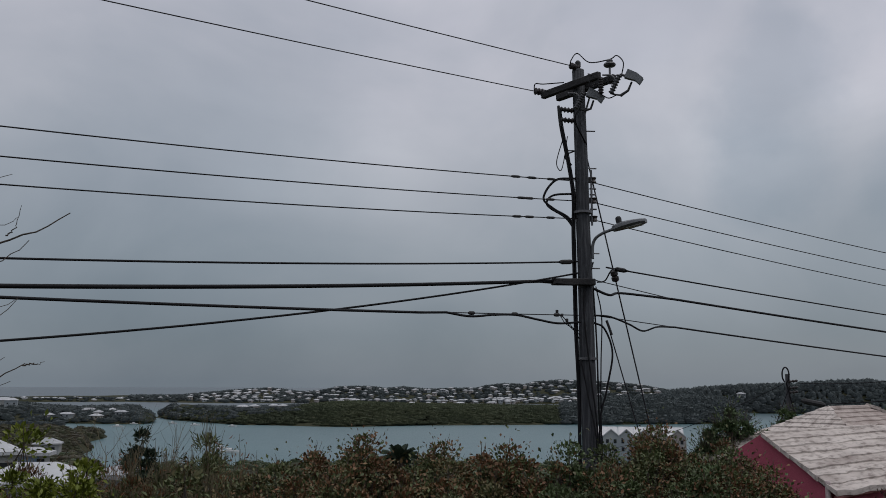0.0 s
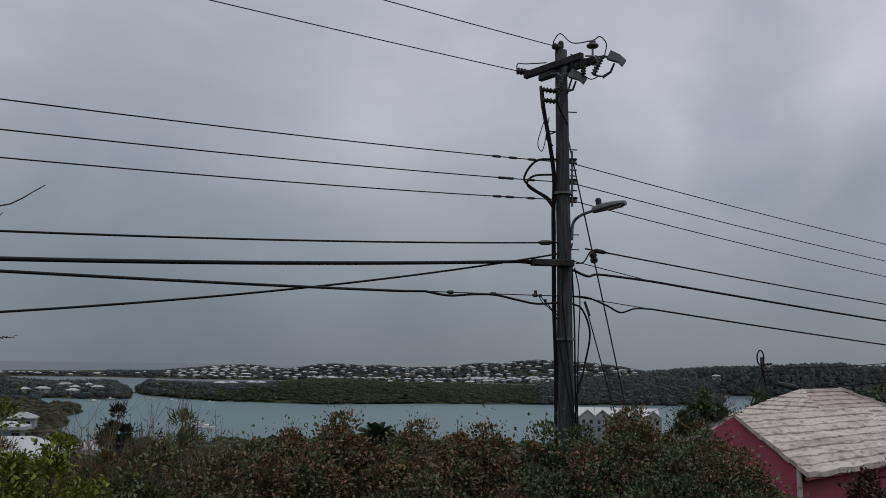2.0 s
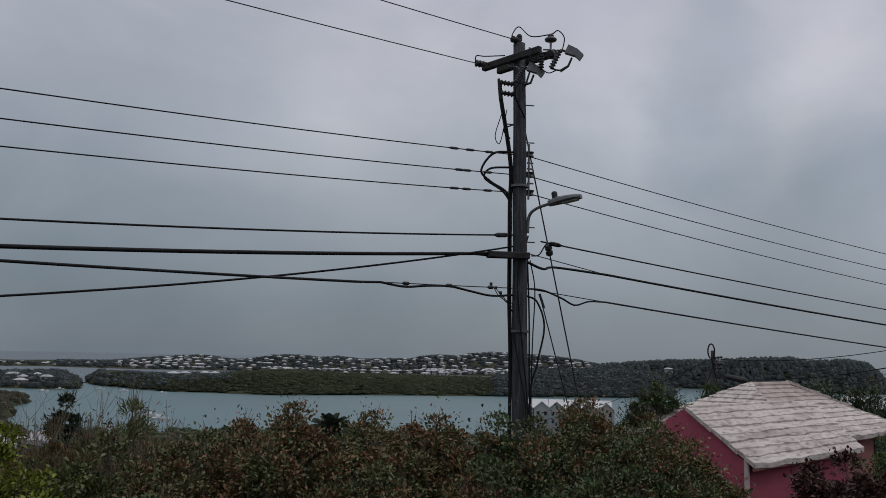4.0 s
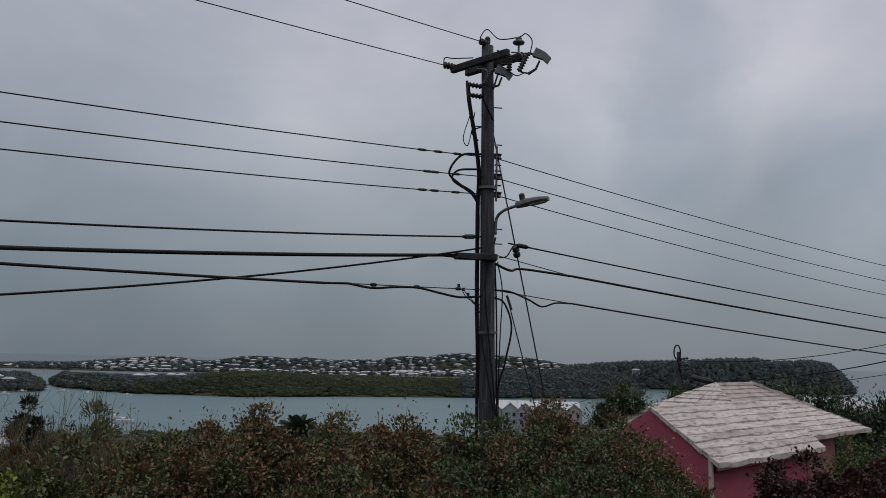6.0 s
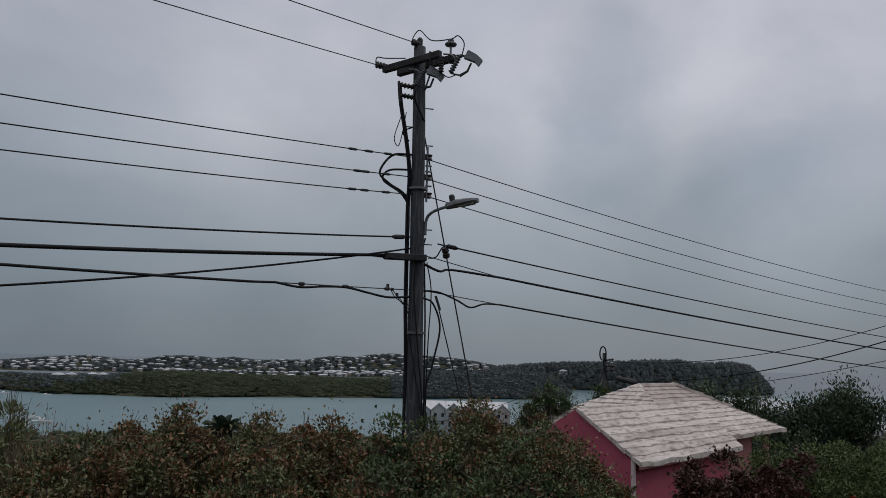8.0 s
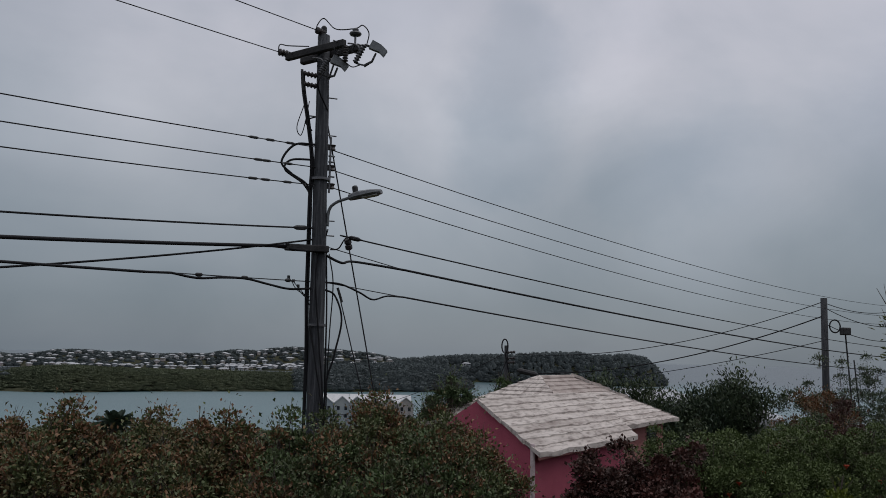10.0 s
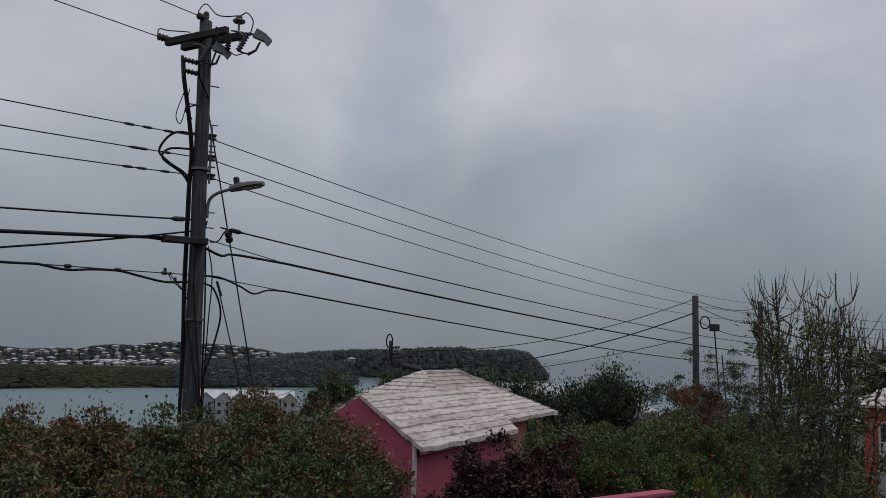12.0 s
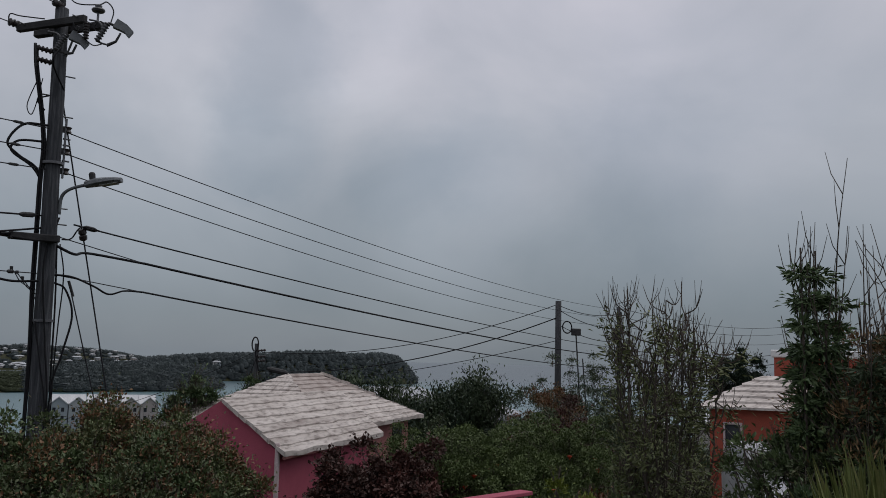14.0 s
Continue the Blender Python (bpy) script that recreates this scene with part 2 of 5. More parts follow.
M_FRESH = leafy("fresh_green_leaves", [(0.2, (0.04, 0.068, 0.03)), (0.5, (0.066, 0.105, 0.042)), (0.75, (0.10, 0.14, 0.056)), (0.9, (0.16, 0.185, 0.09))])
M_BLOOM = material("red_petals", two((0.4, 0.05, 0.03), (0.55, 0.09, 0.04)), 6, 0.6, 0.0)
M_GRASS = leafy("tall_grass_blades", [(0.2, (0.08, 0.105, 0.03)), (0.5, (0.135, 0.16, 0.042)), (0.75, (0.22, 0.22, 0.08)), (0.9, (0.28, 0.23, 0.115))])

M_WATER = bpy.data.materials.new("ruffled_sea_water")
M_WATER.use_nodes = True
n_, l_ = M_WATER.node_tree.nodes, M_WATER.node_tree.links
b_ = n_["Principled BSDF"]
b_.inputs["Roughness"].default_value, b_.inputs["IOR"].default_value = 0.28, 1.33
t_ = n_.new("ShaderNodeTexCoord")
tint_noise = n_.new("ShaderNodeTexNoise")
tint_noise.inputs["Scale"].default_value, tint_noise.inputs["Detail"].default_value = 0.006, 4.0
l_.new(t_.outputs["Object"], tint_noise.inputs["Vector"])
tint_ramp = n_.new("ShaderNodeValToRGB")
ramp(tint_ramp, [(0.3, (0.05, 0.115, 0.13)), (0.7, (0.075, 0.15, 0.165))])
l_.new(tint_noise.outputs["Fac"], tint_ramp.inputs[0])
# teal fades to blue-grey with distance: haze over the sea, mixed into its colour
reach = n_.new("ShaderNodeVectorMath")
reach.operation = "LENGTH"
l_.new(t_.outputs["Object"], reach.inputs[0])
# distance from the origin: 0 at 750 m, 1 at 1250 m
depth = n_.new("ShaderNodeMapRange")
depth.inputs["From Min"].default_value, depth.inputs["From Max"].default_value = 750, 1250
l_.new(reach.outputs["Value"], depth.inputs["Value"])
far_haze = n_.new("ShaderNodeMix")
far_haze.data_type = "RGBA"
far_haze.inputs["B"].default_value = (0.05, 0.068, 0.085, 1)
l_.new(depth.outputs[0], far_haze.inputs["Factor"])
l_.new(tint_ramp.outputs[0], far_haze.inputs["A"])
l_.new(far_haze.outputs["Result"], b_.inputs["Base Color"])
wave = n_.new("ShaderNodeTexNoise")
wave.inputs["Scale"].default_value, wave.inputs["Detail"].default_value = 0.5, 5.0
l_.new(t_.outputs["Object"], wave.inputs["Vector"])
wb = n_.new("ShaderNodeBump")
wb.inputs["Strength"].default_value, wb.inputs["Distance"].default_value = 0.7, 0.5
l_.new(wave.outputs["Fac"], wb.inputs["Height"])
l_.new(wb.outputs[0], b_.inputs["Normal"])


# ---- mesh tools ----
class Shape:
    """Gathers vertices and faces of one part."""

    def __init__(self):
        self.v, self.f = [], []

    def add(self, verts, faces):
        k = len(self.v)
        self.v += [tuple(p) for p in verts]
        self.f += [tuple(i + k for i in q) for q in faces]
        return self

    def box(self, size, m=None, c=0.12):
        """A box with chamfered edges; c: chamfer as a share of the smallest side."""
        m = m or Matrix()
        hx, hy, hz = (s / 2 for s in size)
        e = min(size) * c
        v = []
        for sx in (-1, 1):
            for sy in (-1, 1):
                for sz in (-1, 1):
                    v += [(sx * hx, sy * (hy - e), sz * (hz - e)), (sx * (hx - e), sy * hy, sz * (hz - e)), (sx * (hx - e), sy * (hy - e), sz * hz)]
        bm = bmesh.new()
        for p in v:
            bm.verts.new(m @ Vector(p))
        bmesh.ops.convex_hull(bm, input=bm.verts)
        bm.verts.index_update()
        self.add([p.co for p in bm.verts], [[q.index for q in f.verts] for f in bm.faces])
        bm.free()
        return self

    def tube(self, pts, radii, sides=8, caps=True):
        pts = [Vector(p) for p in pts]
        n = len(pts)
        if not isinstance(radii, (list, tuple)):
            radii = [radii] * n
        ref = None
        verts, faces = [], []
        for i, p in enumerate(pts):
            d = (pts[min(i + 1, n - 1)] - pts[max(i - 1, 0)]).normalized()
            if ref is None:
                ref = d.orthogonal().normalized()
            ref = (ref - d * ref.dot(d))
            ref = ref.normalized() if ref.length > 1e-6 else d.orthogonal().normalized()
            side = d.cross(ref)
            for k in range(sides):
                a = 2 * math.pi * k / sides
                verts.append(p + (ref * math.cos(a) + side * math.sin(a)) * radii[i])
        for i in range(n - 1):
            for k in range(sides):
                a, b = i * sides + k, i * sides + (k + 1) % sides
                faces.append((a, b, b + sides, a + sides))
        if caps:
            faces.append(tuple(range(sides))[::-1])
            faces.append(tuple(range((n - 1) * sides, n * sides)))
        return self.add(verts, faces)

    def lathe(self, profile, m=None, sides=14):
        """profile: (radius, height) pairs round the z axis."""
        m = m or Matrix()
        return self.tube_profile(profile, m, sides)

    def tube_profile(self, profile, m, sides):
        verts, faces = [], []
        for r, h in profile:
            for k in range(sides):
                a = 2 * math.pi * k / sides
                verts.append(m @ Vector((r * math.cos(a), r * math.sin(a), h)))
        for i in range(len(profile) - 1):
            for k in range(sides):
                a, b = i * sides + k, i * sides + (k + 1) % sides
                faces.append((a, b, b + sides, a + sides))
        faces.append(tuple(range(sides))[::-1])
        faces.append(tuple(range((len(profile) - 1) * sides, len(profile) * sides)))
        return self.add(verts, faces)

    def mesh(self, name, mat, smooth=False):
        me = bpy.data.meshes.new(name)
        me.from_pydata(self.v, [], self.f)
        me.materials.append(mat)
        if smooth:
            me.polygons.foreach_set("use_smooth", [True] * len(me.polygons))
        me.update()
        return me


def part(name, shape, mat, parent=None, label="", smooth=False):
    ob = new(name, shape.mesh(name, mat, smooth))
    ob.parent = parent
    if label:
        tagged(ob, label)
    return ob


def thing(name, label, category, at=(0, 0, 0), group="", kind="", rz=0):
    ob = new(name)
    ob.matrix_basis = pose(*at, 0, 0, rz)
    return tagged(ob, label, category, group, kind)


def sag_line(a, b, sag, n=28):
    a, b = Vector(a), Vector(b)
    return [a.lerp(b, i / n) - Vector((0, 0, 4 * sag * (i / n) * (1 - i / n))) for i in range(n + 1)]


def smooth_path(pts, n=8):
    """Catmull-Rom through the points."""
    p = [Vector(q) for q in pts]
    p = [p[0] * 2 - p[1]] + p + [p[-1] * 2 - p[-2]]
    out = []
    for i in range(1, len(p) - 2):
        for k in range(n):
            t = k / n
            out.append(0.5 * (2 * p[i] + (p[i + 1] - p[i - 1]) * t + (2 * p[i - 1] - 5 * p[i] + 4 * p[i + 1] - p[i + 2]) * t * t + (3 * p[i] - p[i - 1] - 3 * p[i + 1] + p[i + 2]) * t ** 3))
    return out + [p[-2]]


def leaf_mesh(name, mat, pos, along, size, rng, width=0.5, droop=0.0, face=None):
    """One mesh of folded leaves: pos (n,3), along (n,3) directions, size (n); face (n,3): the way their upper sides turn."""
    n = len(pos)
    d = along + rng.normal(0, 0.45, (n, 3))
    d[:, 2] -= droop
    d /= np.linalg.norm(d, axis=1)[:, None] + 1e-9
    r = rng.normal(0, 1, (n, 3)) if face is None else face + rng.normal(0, 0.45, (n, 3))
    s = np.cross(d, r)
    s /= np.linalg.norm(s, axis=1)[:, None] + 1e-9
    u = np.cross(s, d)
    L = size[:, None]
    base = pos
    fold = 0.24 * width
    left = pos + d * L * 0.5 + s * L * width * 0.5 + u * L * fold
    right = pos + d * L * 0.5 - s * L * width * 0.5 + u * L * fold
    tip = pos + d * L - u * L * 0.08
    v = np.stack([base, left, tip, right], 1).reshape(-1, 3)
    k = np.arange(n)[:, None] * 4
    return raw_mesh(name, mat, v, np.concatenate([k + np.array([[0, 2, 1]]), k + np.array([[0, 3, 2]])], 0))


def raw_mesh(name, mat, v, f):
    """A triangle mesh from arrays."""
    me = bpy.data.meshes.new(name)
    me.vertices.add(len(v))
    me.vertices.foreach_set("co", v.ravel())
    me.loops.add(len(f) * 3)
    me.loops.foreach_set("vertex_index", f.ravel().astype(np.int32))
    me.polygons.add(len(f))
    me.polygons.foreach_set("loop_start", np.arange(len(f), dtype=np.int32) * 3)
    me.materials.append(mat)
    me.update(calc_edges=True)
    return me


def crown_points(rng, centre, radii, sprigs, per, length, hollow=0.55, up=0.5):
    """Leaves gathered in clumps over an uneven crown, with dark gaps between the clumps. Returns leaf places, directions, faces, clump of each leaf, sprig feet and directions."""
    radii = np.array(radii)
    many = max(16, sprigs // 13)
    d = rng.normal(0, 1, (many, 3))
    d[:, 2] += 0.3
    d /= np.linalg.norm(d, axis=1)[:, None]
    lump = 1 + 0.16 * np.sin(d[:, 0] * 5 + 1.3) * np.cos(d[:, 1] * 4 + 0.4) + 0.1 * np.sin(d[:, 2] * 7 + d[:, 0] * 6) + rng.normal(0, 0.09, many)
    rad = hollow + (1.08 - hollow) * rng.random(many) ** 0.5
    knots = np.array(centre) + d * radii * (rad * lump)[:, None]
    big = radii.mean() * rng.uniform(0.14, 0.26, many)
    n = sprigs * per
    of = rng.integers(0, many, n)
    o = rng.normal(0, 1, (n, 3)) + d[of] * 0.55 + np.array([0, 0, 0.35])
    o /= np.linalg.norm(o, axis=1)[:, None]
    pos = knots[of] + o * np.array([1.0, 1.0, 0.8]) * (big[of] * rng.random(n) ** 0.4)[:, None]
    stray = rng.random(n) < 0.1
    pos[stray] += o[stray] * rng.random((stray.sum(), 1)) * length * 0.8
    al = o * 0.8 + np.array([0, 0, up * 0.5])
    face = o * 0.6 + np.array([0, 0, 0.7])
    pick = rng.integers(0, many, sprigs)
    g = d[pick] * 0.8 + np.array([0, 0, up]) + rng.normal(0, 0.35, (sprigs, 3))
    g /= np.linalg.norm(g, axis=1)[:, None]
    return pos, al, face, of, knots[pick], g


def shrub(name, label, category, mat, at, radii, sprigs, per, leaf, seed, group="", length=0.35, up=0.5, width=0.5, stem=M_BARK, base=0.0, tall=0, hollow=0.5, rz=0, tips=None, share=0.3, stalks=0.5):
    """A bush on its own stems: stems, twigs, foliage, and new growth of another colour (tips) on a share of its upper clumps."""
    rng = np.random.default_rng(seed)
    root = thing(name, label, category, at, group, rz=rz)
    c = (0, 0, base + radii[2])
    pos, al, face, of, p, g = crown_points(rng, c, radii, sprigs, per, length, hollow, up)
    young = np.zeros(len(pos), bool)
    if tips:
        pick = rng.random(of.max() + 1) < share
        young = pick[of] & (pos[:, 2] > base + radii[2] * 0.9) & (rng.random(len(pos)) < 0.55)
    if tall:
        tx = rng.uniform(-0.8, 0.8, tall) * radii[0]
        ty = rng.uniform(-0.6, 0.6, tall) * radii[1]
        h0 = base + radii[2] * (1 + 0.85 * np.sqrt(np.clip(1 - (tx / radii[0]) ** 2 - (ty / radii[1]) ** 2, 0, 1)))
        rise = rng.uniform(0.4, 1.1, tall) * stalks
        for i in range(tall):
            k = 16
            q = np.stack([tx[i] + rng.normal(0, 0.05, k), ty[i] + rng.normal(0, 0.05, k), h0[i] - 0.1 + rng.random(k) * rise[i]], 1)
            pos = np.concatenate([pos, q])
            al = np.concatenate([al, rng.normal(0, 0.6, (k, 3)) + np.array([0, 0, 0.5])])
            face = np.concatenate([face, rng.normal(0, 0.6, (k, 3)) + np.array([0, 0, 0.5])])
            young = np.concatenate([young, np.full(k, bool(tips) and rng.random() < 0.6)])
    size = leaf * rng.uniform(0.6, 1.35, len(pos))
    for word, m, ok in (("foliage", mat, ~young), ("new_growth", tips, young)):
        if ok.any():
            ob = new(word, leaf_mesh(word, m, pos[ok], al[ok], size[ok], rng, width, 0.0, face[ok]))
            ob.parent = root
            tagged(ob, kind="stuff")
    stems = Shape()
    for i in range(9):
        a = rng.uniform(0, 6.28)
        e = Vector((math.cos(a) * radii[0] * 0.6, math.sin(a) * radii[1] * 0.6, c[2] + rng.uniform(0, 0.5) * radii[2]))
        f0 = Vector((e.x * 0.15, e.y * 0.15, -0.3))
        stems.tube(smooth_path([f0, f0.lerp(e, 0.5) + Vector((0, 0, 0.2)), e], 4), [0.035, 0.032, 0.03, 0.027, 0.024, 0.02, 0.016, 0.012, 0.008], 5)
    part("stem", stems, stem, root)
    tw = Shape()
    for i in range(0, len(p), max(1, len(p) // 260)):
        tw.tube([p[i] - g[i] * 0.25, p[i], p[i] + g[i] * length], [0.006, 0.005, 0.002], 3, False)
    if tall:
        for i in range(tall):
            lean = rng.normal(0, 0.08, 2)
            tw.tube([(tx[i], ty[i], h0[i] - 0.5), (tx[i] + lean[0] * 0.5, ty[i], h0[i]), (tx[i] + lean[0], ty[i] + lean[1], h0[i] + rise[i])], [0.007, 0.005, 0.002], 3, False)
    tagged(part("twig_mass", tw, stem if stem is M_REEDS else M_TWIG, root), kind="stuff")
    return root


def grow(shape, tips, rng, p, d, length, radius, depth, bend=0.25, fork=3, shrink=0.68, lift=0.12, sides=6, wide=0.62):
    """Recursive limbs."""
    n = 4
    pts, rad = [p], [radius]
    for i in range(n):
        d = (d + Vector(rng.normal(0, bend / 2, 3)) + Vector((0, 0, lift / 2))).normalized()
        p = p + d * (length / n)
        pts.append(p)
        rad.append(radius * (1 - 0.45 * (i + 1) / n))
        if depth and i >= 1:
            for _ in range(1 if i < n - 1 else fork - 1):
                side = (d + Vector(rng.normal(0, wide, 3))).normalized()
                grow(shape, tips, rng, p, side, length * shrink * rng.uniform(0.7, 1.15), rad[-1] * 0.62, depth - 1, bend, fork, shrink, lift, max(3, sides - 1), wide)
    shape.tube(pts, rad, sides, False)
    if depth <= 1:
        tips += [(q, d) for q in pts[1:]]


def leafy_tree(name, label, category, mat, at, height, spread, seed, leaf=0.12, per=14, depth=3, trunk=0.12, group="", keep=1.0, up=0.2, width=0.4, droop=0.1, lean=(0, 0, 1), low=0.0):
    rng = np.random.default_rng(seed)
    root = thing(name, label, category, at, group)
    wood, tips = Shape(), []
    d = Vector(lean).normalized()
    grow(wood, tips, rng, Vector((0, 0, -0.3)), d, height * 0.42, trunk, depth, 0.22, 3, 0.7, 0.18, 7)
    part("trunk", wood, M_BARK, root)
    q = np.array([t[0] for t in tips])
    g = np.array([t[1] for t in tips])
    ok = (rng.random(len(q)) < keep) & (q[:, 2] > low)
    q, g = q[ok], g[ok]
    pos = (q[:, None, :] + rng.normal(0, spread, (len(q), per, 3))).reshape(-1, 3)
    al = np.repeat(g[:, None, :], per, 1).reshape(-1, 3) + np.array([0, 0, up])
    ob = new("crown", leaf_mesh("crown", mat, pos, al, leaf * rng.uniform(0.6, 1.3, len(pos)), rng, width, droop, np.tile([[0.0, 0.0, 0.8]], (len(pos), 1))))
    ob.parent = root
    tagged(ob, kind="stuff")
    return root


# ---- ground, water ----
SEA = -27.0


def step(a, b, x):
    t = np.clip((x - a) / (b - a), 0, 1)
    return t * t * (3 - 2 * t)


def bumps(x, y, s, seed=0.0):
    return np.sin(x / s + seed) * np.cos(y / s * 1.3 + seed * 2) + 0.5 * np.sin(x / s * 2.3 + y / s * 1.7 + seed * 3)


def land(az, d):
    """Ground height by azimuth (degrees from +y towards +x) and distance from the origin."""
    az, d = np.broadcast_arrays(np.asarray(az, float), np.asarray(d, float))
    x, y = d * np.sin(np.radians(az)), d * np.cos(np.radians(az))
    front = np.interp(d, [0, 4, 8, 10, 15, 22, 45, 80, 200, 330, 390, 600, 5000], [1.7, 1.6, 0.5, 0.1, -0.3, -1.9, -3.2, -8, -20, -25.6, -30, -34, -40])
    right = np.interp(d, [0, 4, 8, 10, 15, 22, 45, 90, 150, 260, 320, 600, 5000], [1.7, 1.6, 1.0, 0.5, 0.0, -0.9, -2.0, -5, -14, -25.6, -30, -34, -40])
    w = step(33, 42, az)
    h = front * (1 - w) + right * w
    left = np.interp(d, [0, 4, 8, 10, 15, 22, 45, 80, 200, 330, 400, 640, 760, 5000], [1.7, 1.6, 0.5, 0.1, -0.3, -1.9, -3.6, -8, -17, -20.5, -22, -25, -30, -40])
    w = step(-20.4, -22.4, az + 1.1 * np.sin(d / 47) + 0.6 * np.sin(d / 19 + 1))
    h = h * (1 - w) + left * w
    back = step(75, 100, np.abs(az))
    h = h * (1 - back) + 1.7 * back
    n = bumps(x, y, 55)

    def mass(a0, a1, soft, shore, top, crest, depth):
        ends = step(a0, a0 + soft, az) * (1 - step(a1 - soft, a1, az))
        rise = step(shore - 25, shore + crest, d) * (1 - step(shore + crest + depth, shore + 2 * crest + depth, d))
        return -34 + (34 + top) * ends * rise

    peninsula = mass(-18.5, 14, 2.5, 598 + 40 * np.abs(az + 6) / 12 + 90 * step(-12, -17.5, az) + 4 * n, np.interp(az, [-18, -16, -12.5, -9.5, -7.3, -5.5, -3.5, 0, 4.3, 8, 14], [-22, -18, -19, -17.5, -14.6, -13.6, -15, -16, -17.5, -17.5, -17]) + 0.5 * n, 110, 120)
    wood = mass(7.5, 19.0, 2.2, 640 + 7 * (az - 8) + 4 * n, -13 + 3 * step(9, 15, az) + 1.6 * n, 110, 90)
    headland = mass(12, 31.0, 2.0, 985, np.interp(az, [12, 14, 16, 18, 21, 22.5, 25, 26, 28, 29, 30, 31], [-10, -10, -6.5, -4, -3, 0, 1.5, -1, 1, -2, -6, -15]) + 1.0 * n, 60, 150)
    town = mass(-21.5, 17.5, 1.5, 1290, np.interp(az, [-21, -19, -17.5, -15.7, -13, -10.8, -9.1, -8, -6.5, -4.8, -3.6, -2.5, -1.2, 0.7, 2, 2.6, 3.8, 5.1, 5.9, 7.5, 8.3, 10.7, 12, 13.7, 17], [-26, -27, -25, -21, -14, -10.5, -16, -16, -8, -7.5, -11, -8, -12, -10, -10, -6, -2.5, -3.5, 1, 4, 2.5, 0, -3, -11, -18]), 160, 220)
    coast = mass(-34, -12, 3, 1420, -23 + 1.5 * n, 60, 300)
    spit = mass(-40, -16.6, 2.2, 675 - 8 * (az + 20), -20 + 4 * step(-22, -27, az) + n, 60, 90)
    for m in (peninsula, wood, headland, town, coast, spit):
        h = np.maximum(h, m)
    return h


def ground_z(x, y):
    return float(land(math.degrees(math.atan2(x, y)), math.hypot(x, y)))


def polar(az, d):
    return d * math.sin(radians(az)), d * math.cos(radians(az))


azs = np.concatenate([np.arange(-180, -42, 4.0), np.arange(-42, 60, 0.4), np.arange(60, 180, 4.0)])
rings = np.concatenate([np.arange(0.5, 30, 0.75), np.geomspace(30, 400, 70), np.arange(406, 1900, 14), np.geomspace(1920, 4600, 10)])
A_, D_ = np.meshgrid(azs, rings)
H_ = land(A_, D_)
X_, Y_ = D_ * np.sin(np.radians(A_)), D_ * np.cos(np.radians(A_))
H_ = H_ + np.where(D_ < 60, 0.08, 0.5) * bumps(X_, Y_, 3.0 + D_ / 40)
na = len(azs)
gv = [(0, 0, 1.7)] + list(zip(X_.ravel().tolist(), Y_.ravel().tolist(), H_.ravel().tolist()))
gf = [(0, 1 + (i + 1) % na, 1 + i) for i in range(na)]
for r in range(len(rings) - 1):
    for i in range(na):
        a, b = 1 + r * na + i, 1 + r * na + (i + 1) % na
        gf.append((a, b, b + na, a + na))
ground = Shape().add(gv, gf)
tagged(part("ground", ground, M_EARTH, smooth=True), "overgrown hillside falling to a sheltered bay", "ground", kind="structure")
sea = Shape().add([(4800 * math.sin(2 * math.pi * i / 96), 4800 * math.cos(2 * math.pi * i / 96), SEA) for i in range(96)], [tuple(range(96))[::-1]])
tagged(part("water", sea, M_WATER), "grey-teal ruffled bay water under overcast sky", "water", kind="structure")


# ---- far woods ----
def canopy(name, label, mat, spots, sizes, seed, tall=1.0, per=14, leaf=0.3):
    """Many ragged tree crowns, each a lumpy dome under a fringe of leaf sprays, joined into one wood."""
    rng = np.random.default_rng(seed)
    spots, sizes = np.array(spots), np.array(sizes)
    n = len(spots)
    d = rng.normal(0, 1, (n, per, 3))
    d /= np.linalg.norm(d, axis=2)[:, :, None]
    d[:, :, 2] = np.abs(d[:, :, 2]) + 0.25
    d /= np.linalg.norm(d, axis=2)[:, :, None]
    at_ = d * rng.uniform(0.72, 1.02, (n, per, 1)) * np.array([1.0, 1.0, 0.75 * tall])
    pos = (spots[:, None, :] + at_ * sizes[:, None, None]).reshape(-1, 3)
    al = (d * 0.8 + np.array([0, 0, 0.5])).reshape(-1, 3)
    size = np.repeat(sizes, per) * leaf * rng.uniform(0.5, 1.2, len(pos))
    ob = tagged(new(name, leaf_mesh(name, mat, pos, al, size, rng, 0.75, 0.0, (d * 0.3 + np.array([0, 0, 1.0])).reshape(-1, 3))), label, "woodland", kind="stuff")
    sides, tiers = 7, ((-0.5, 0.72), (0.05, 0.95), (0.45, 0.84), (0.78, 0.5))
    a = np.arange(sides) * 2 * np.pi / sides
    ring = np.stack([np.stack([np.cos(a + k) * r, np.sin(a + k) * r, np.full(sides, z)], 1) for k, (z, r) in enumerate(tiers)]).reshape(-1, 3)
    ring = np.concatenate([ring, [[0, 0, 0.93]]])
    m = len(ring)
    dome = ring[None] * (1 + rng.normal(0, 0.1, (n, m, 1))) * np.array([1.02, 1.02, 0.72 * tall]) * sizes[:, None, None]
    f = []
    for k in range(len(tiers) - 1):
        for i in range(sides):
            p, q = k * sides + i, k * sides + (i + 1) % sides
            f += [(p, q, q + sides), (p, q + sides, p + sides)]
    f += [((len(tiers) - 1) * sides + i, (len(tiers) - 1) * sides + (i + 1) % sides, m - 1) for i in range(sides)]
    f = (np.array(f)[None] + (np.arange(n) * m)[:, None, None]).reshape(-1, 3)
    body = new("crown_mass", raw_mesh("crown_mass", mat, (spots[:, None, :] + dome).reshape(-1, 3), f))
    body.data.polygons.foreach_set("use_smooth", [True] * len(f))
    body.parent = ob
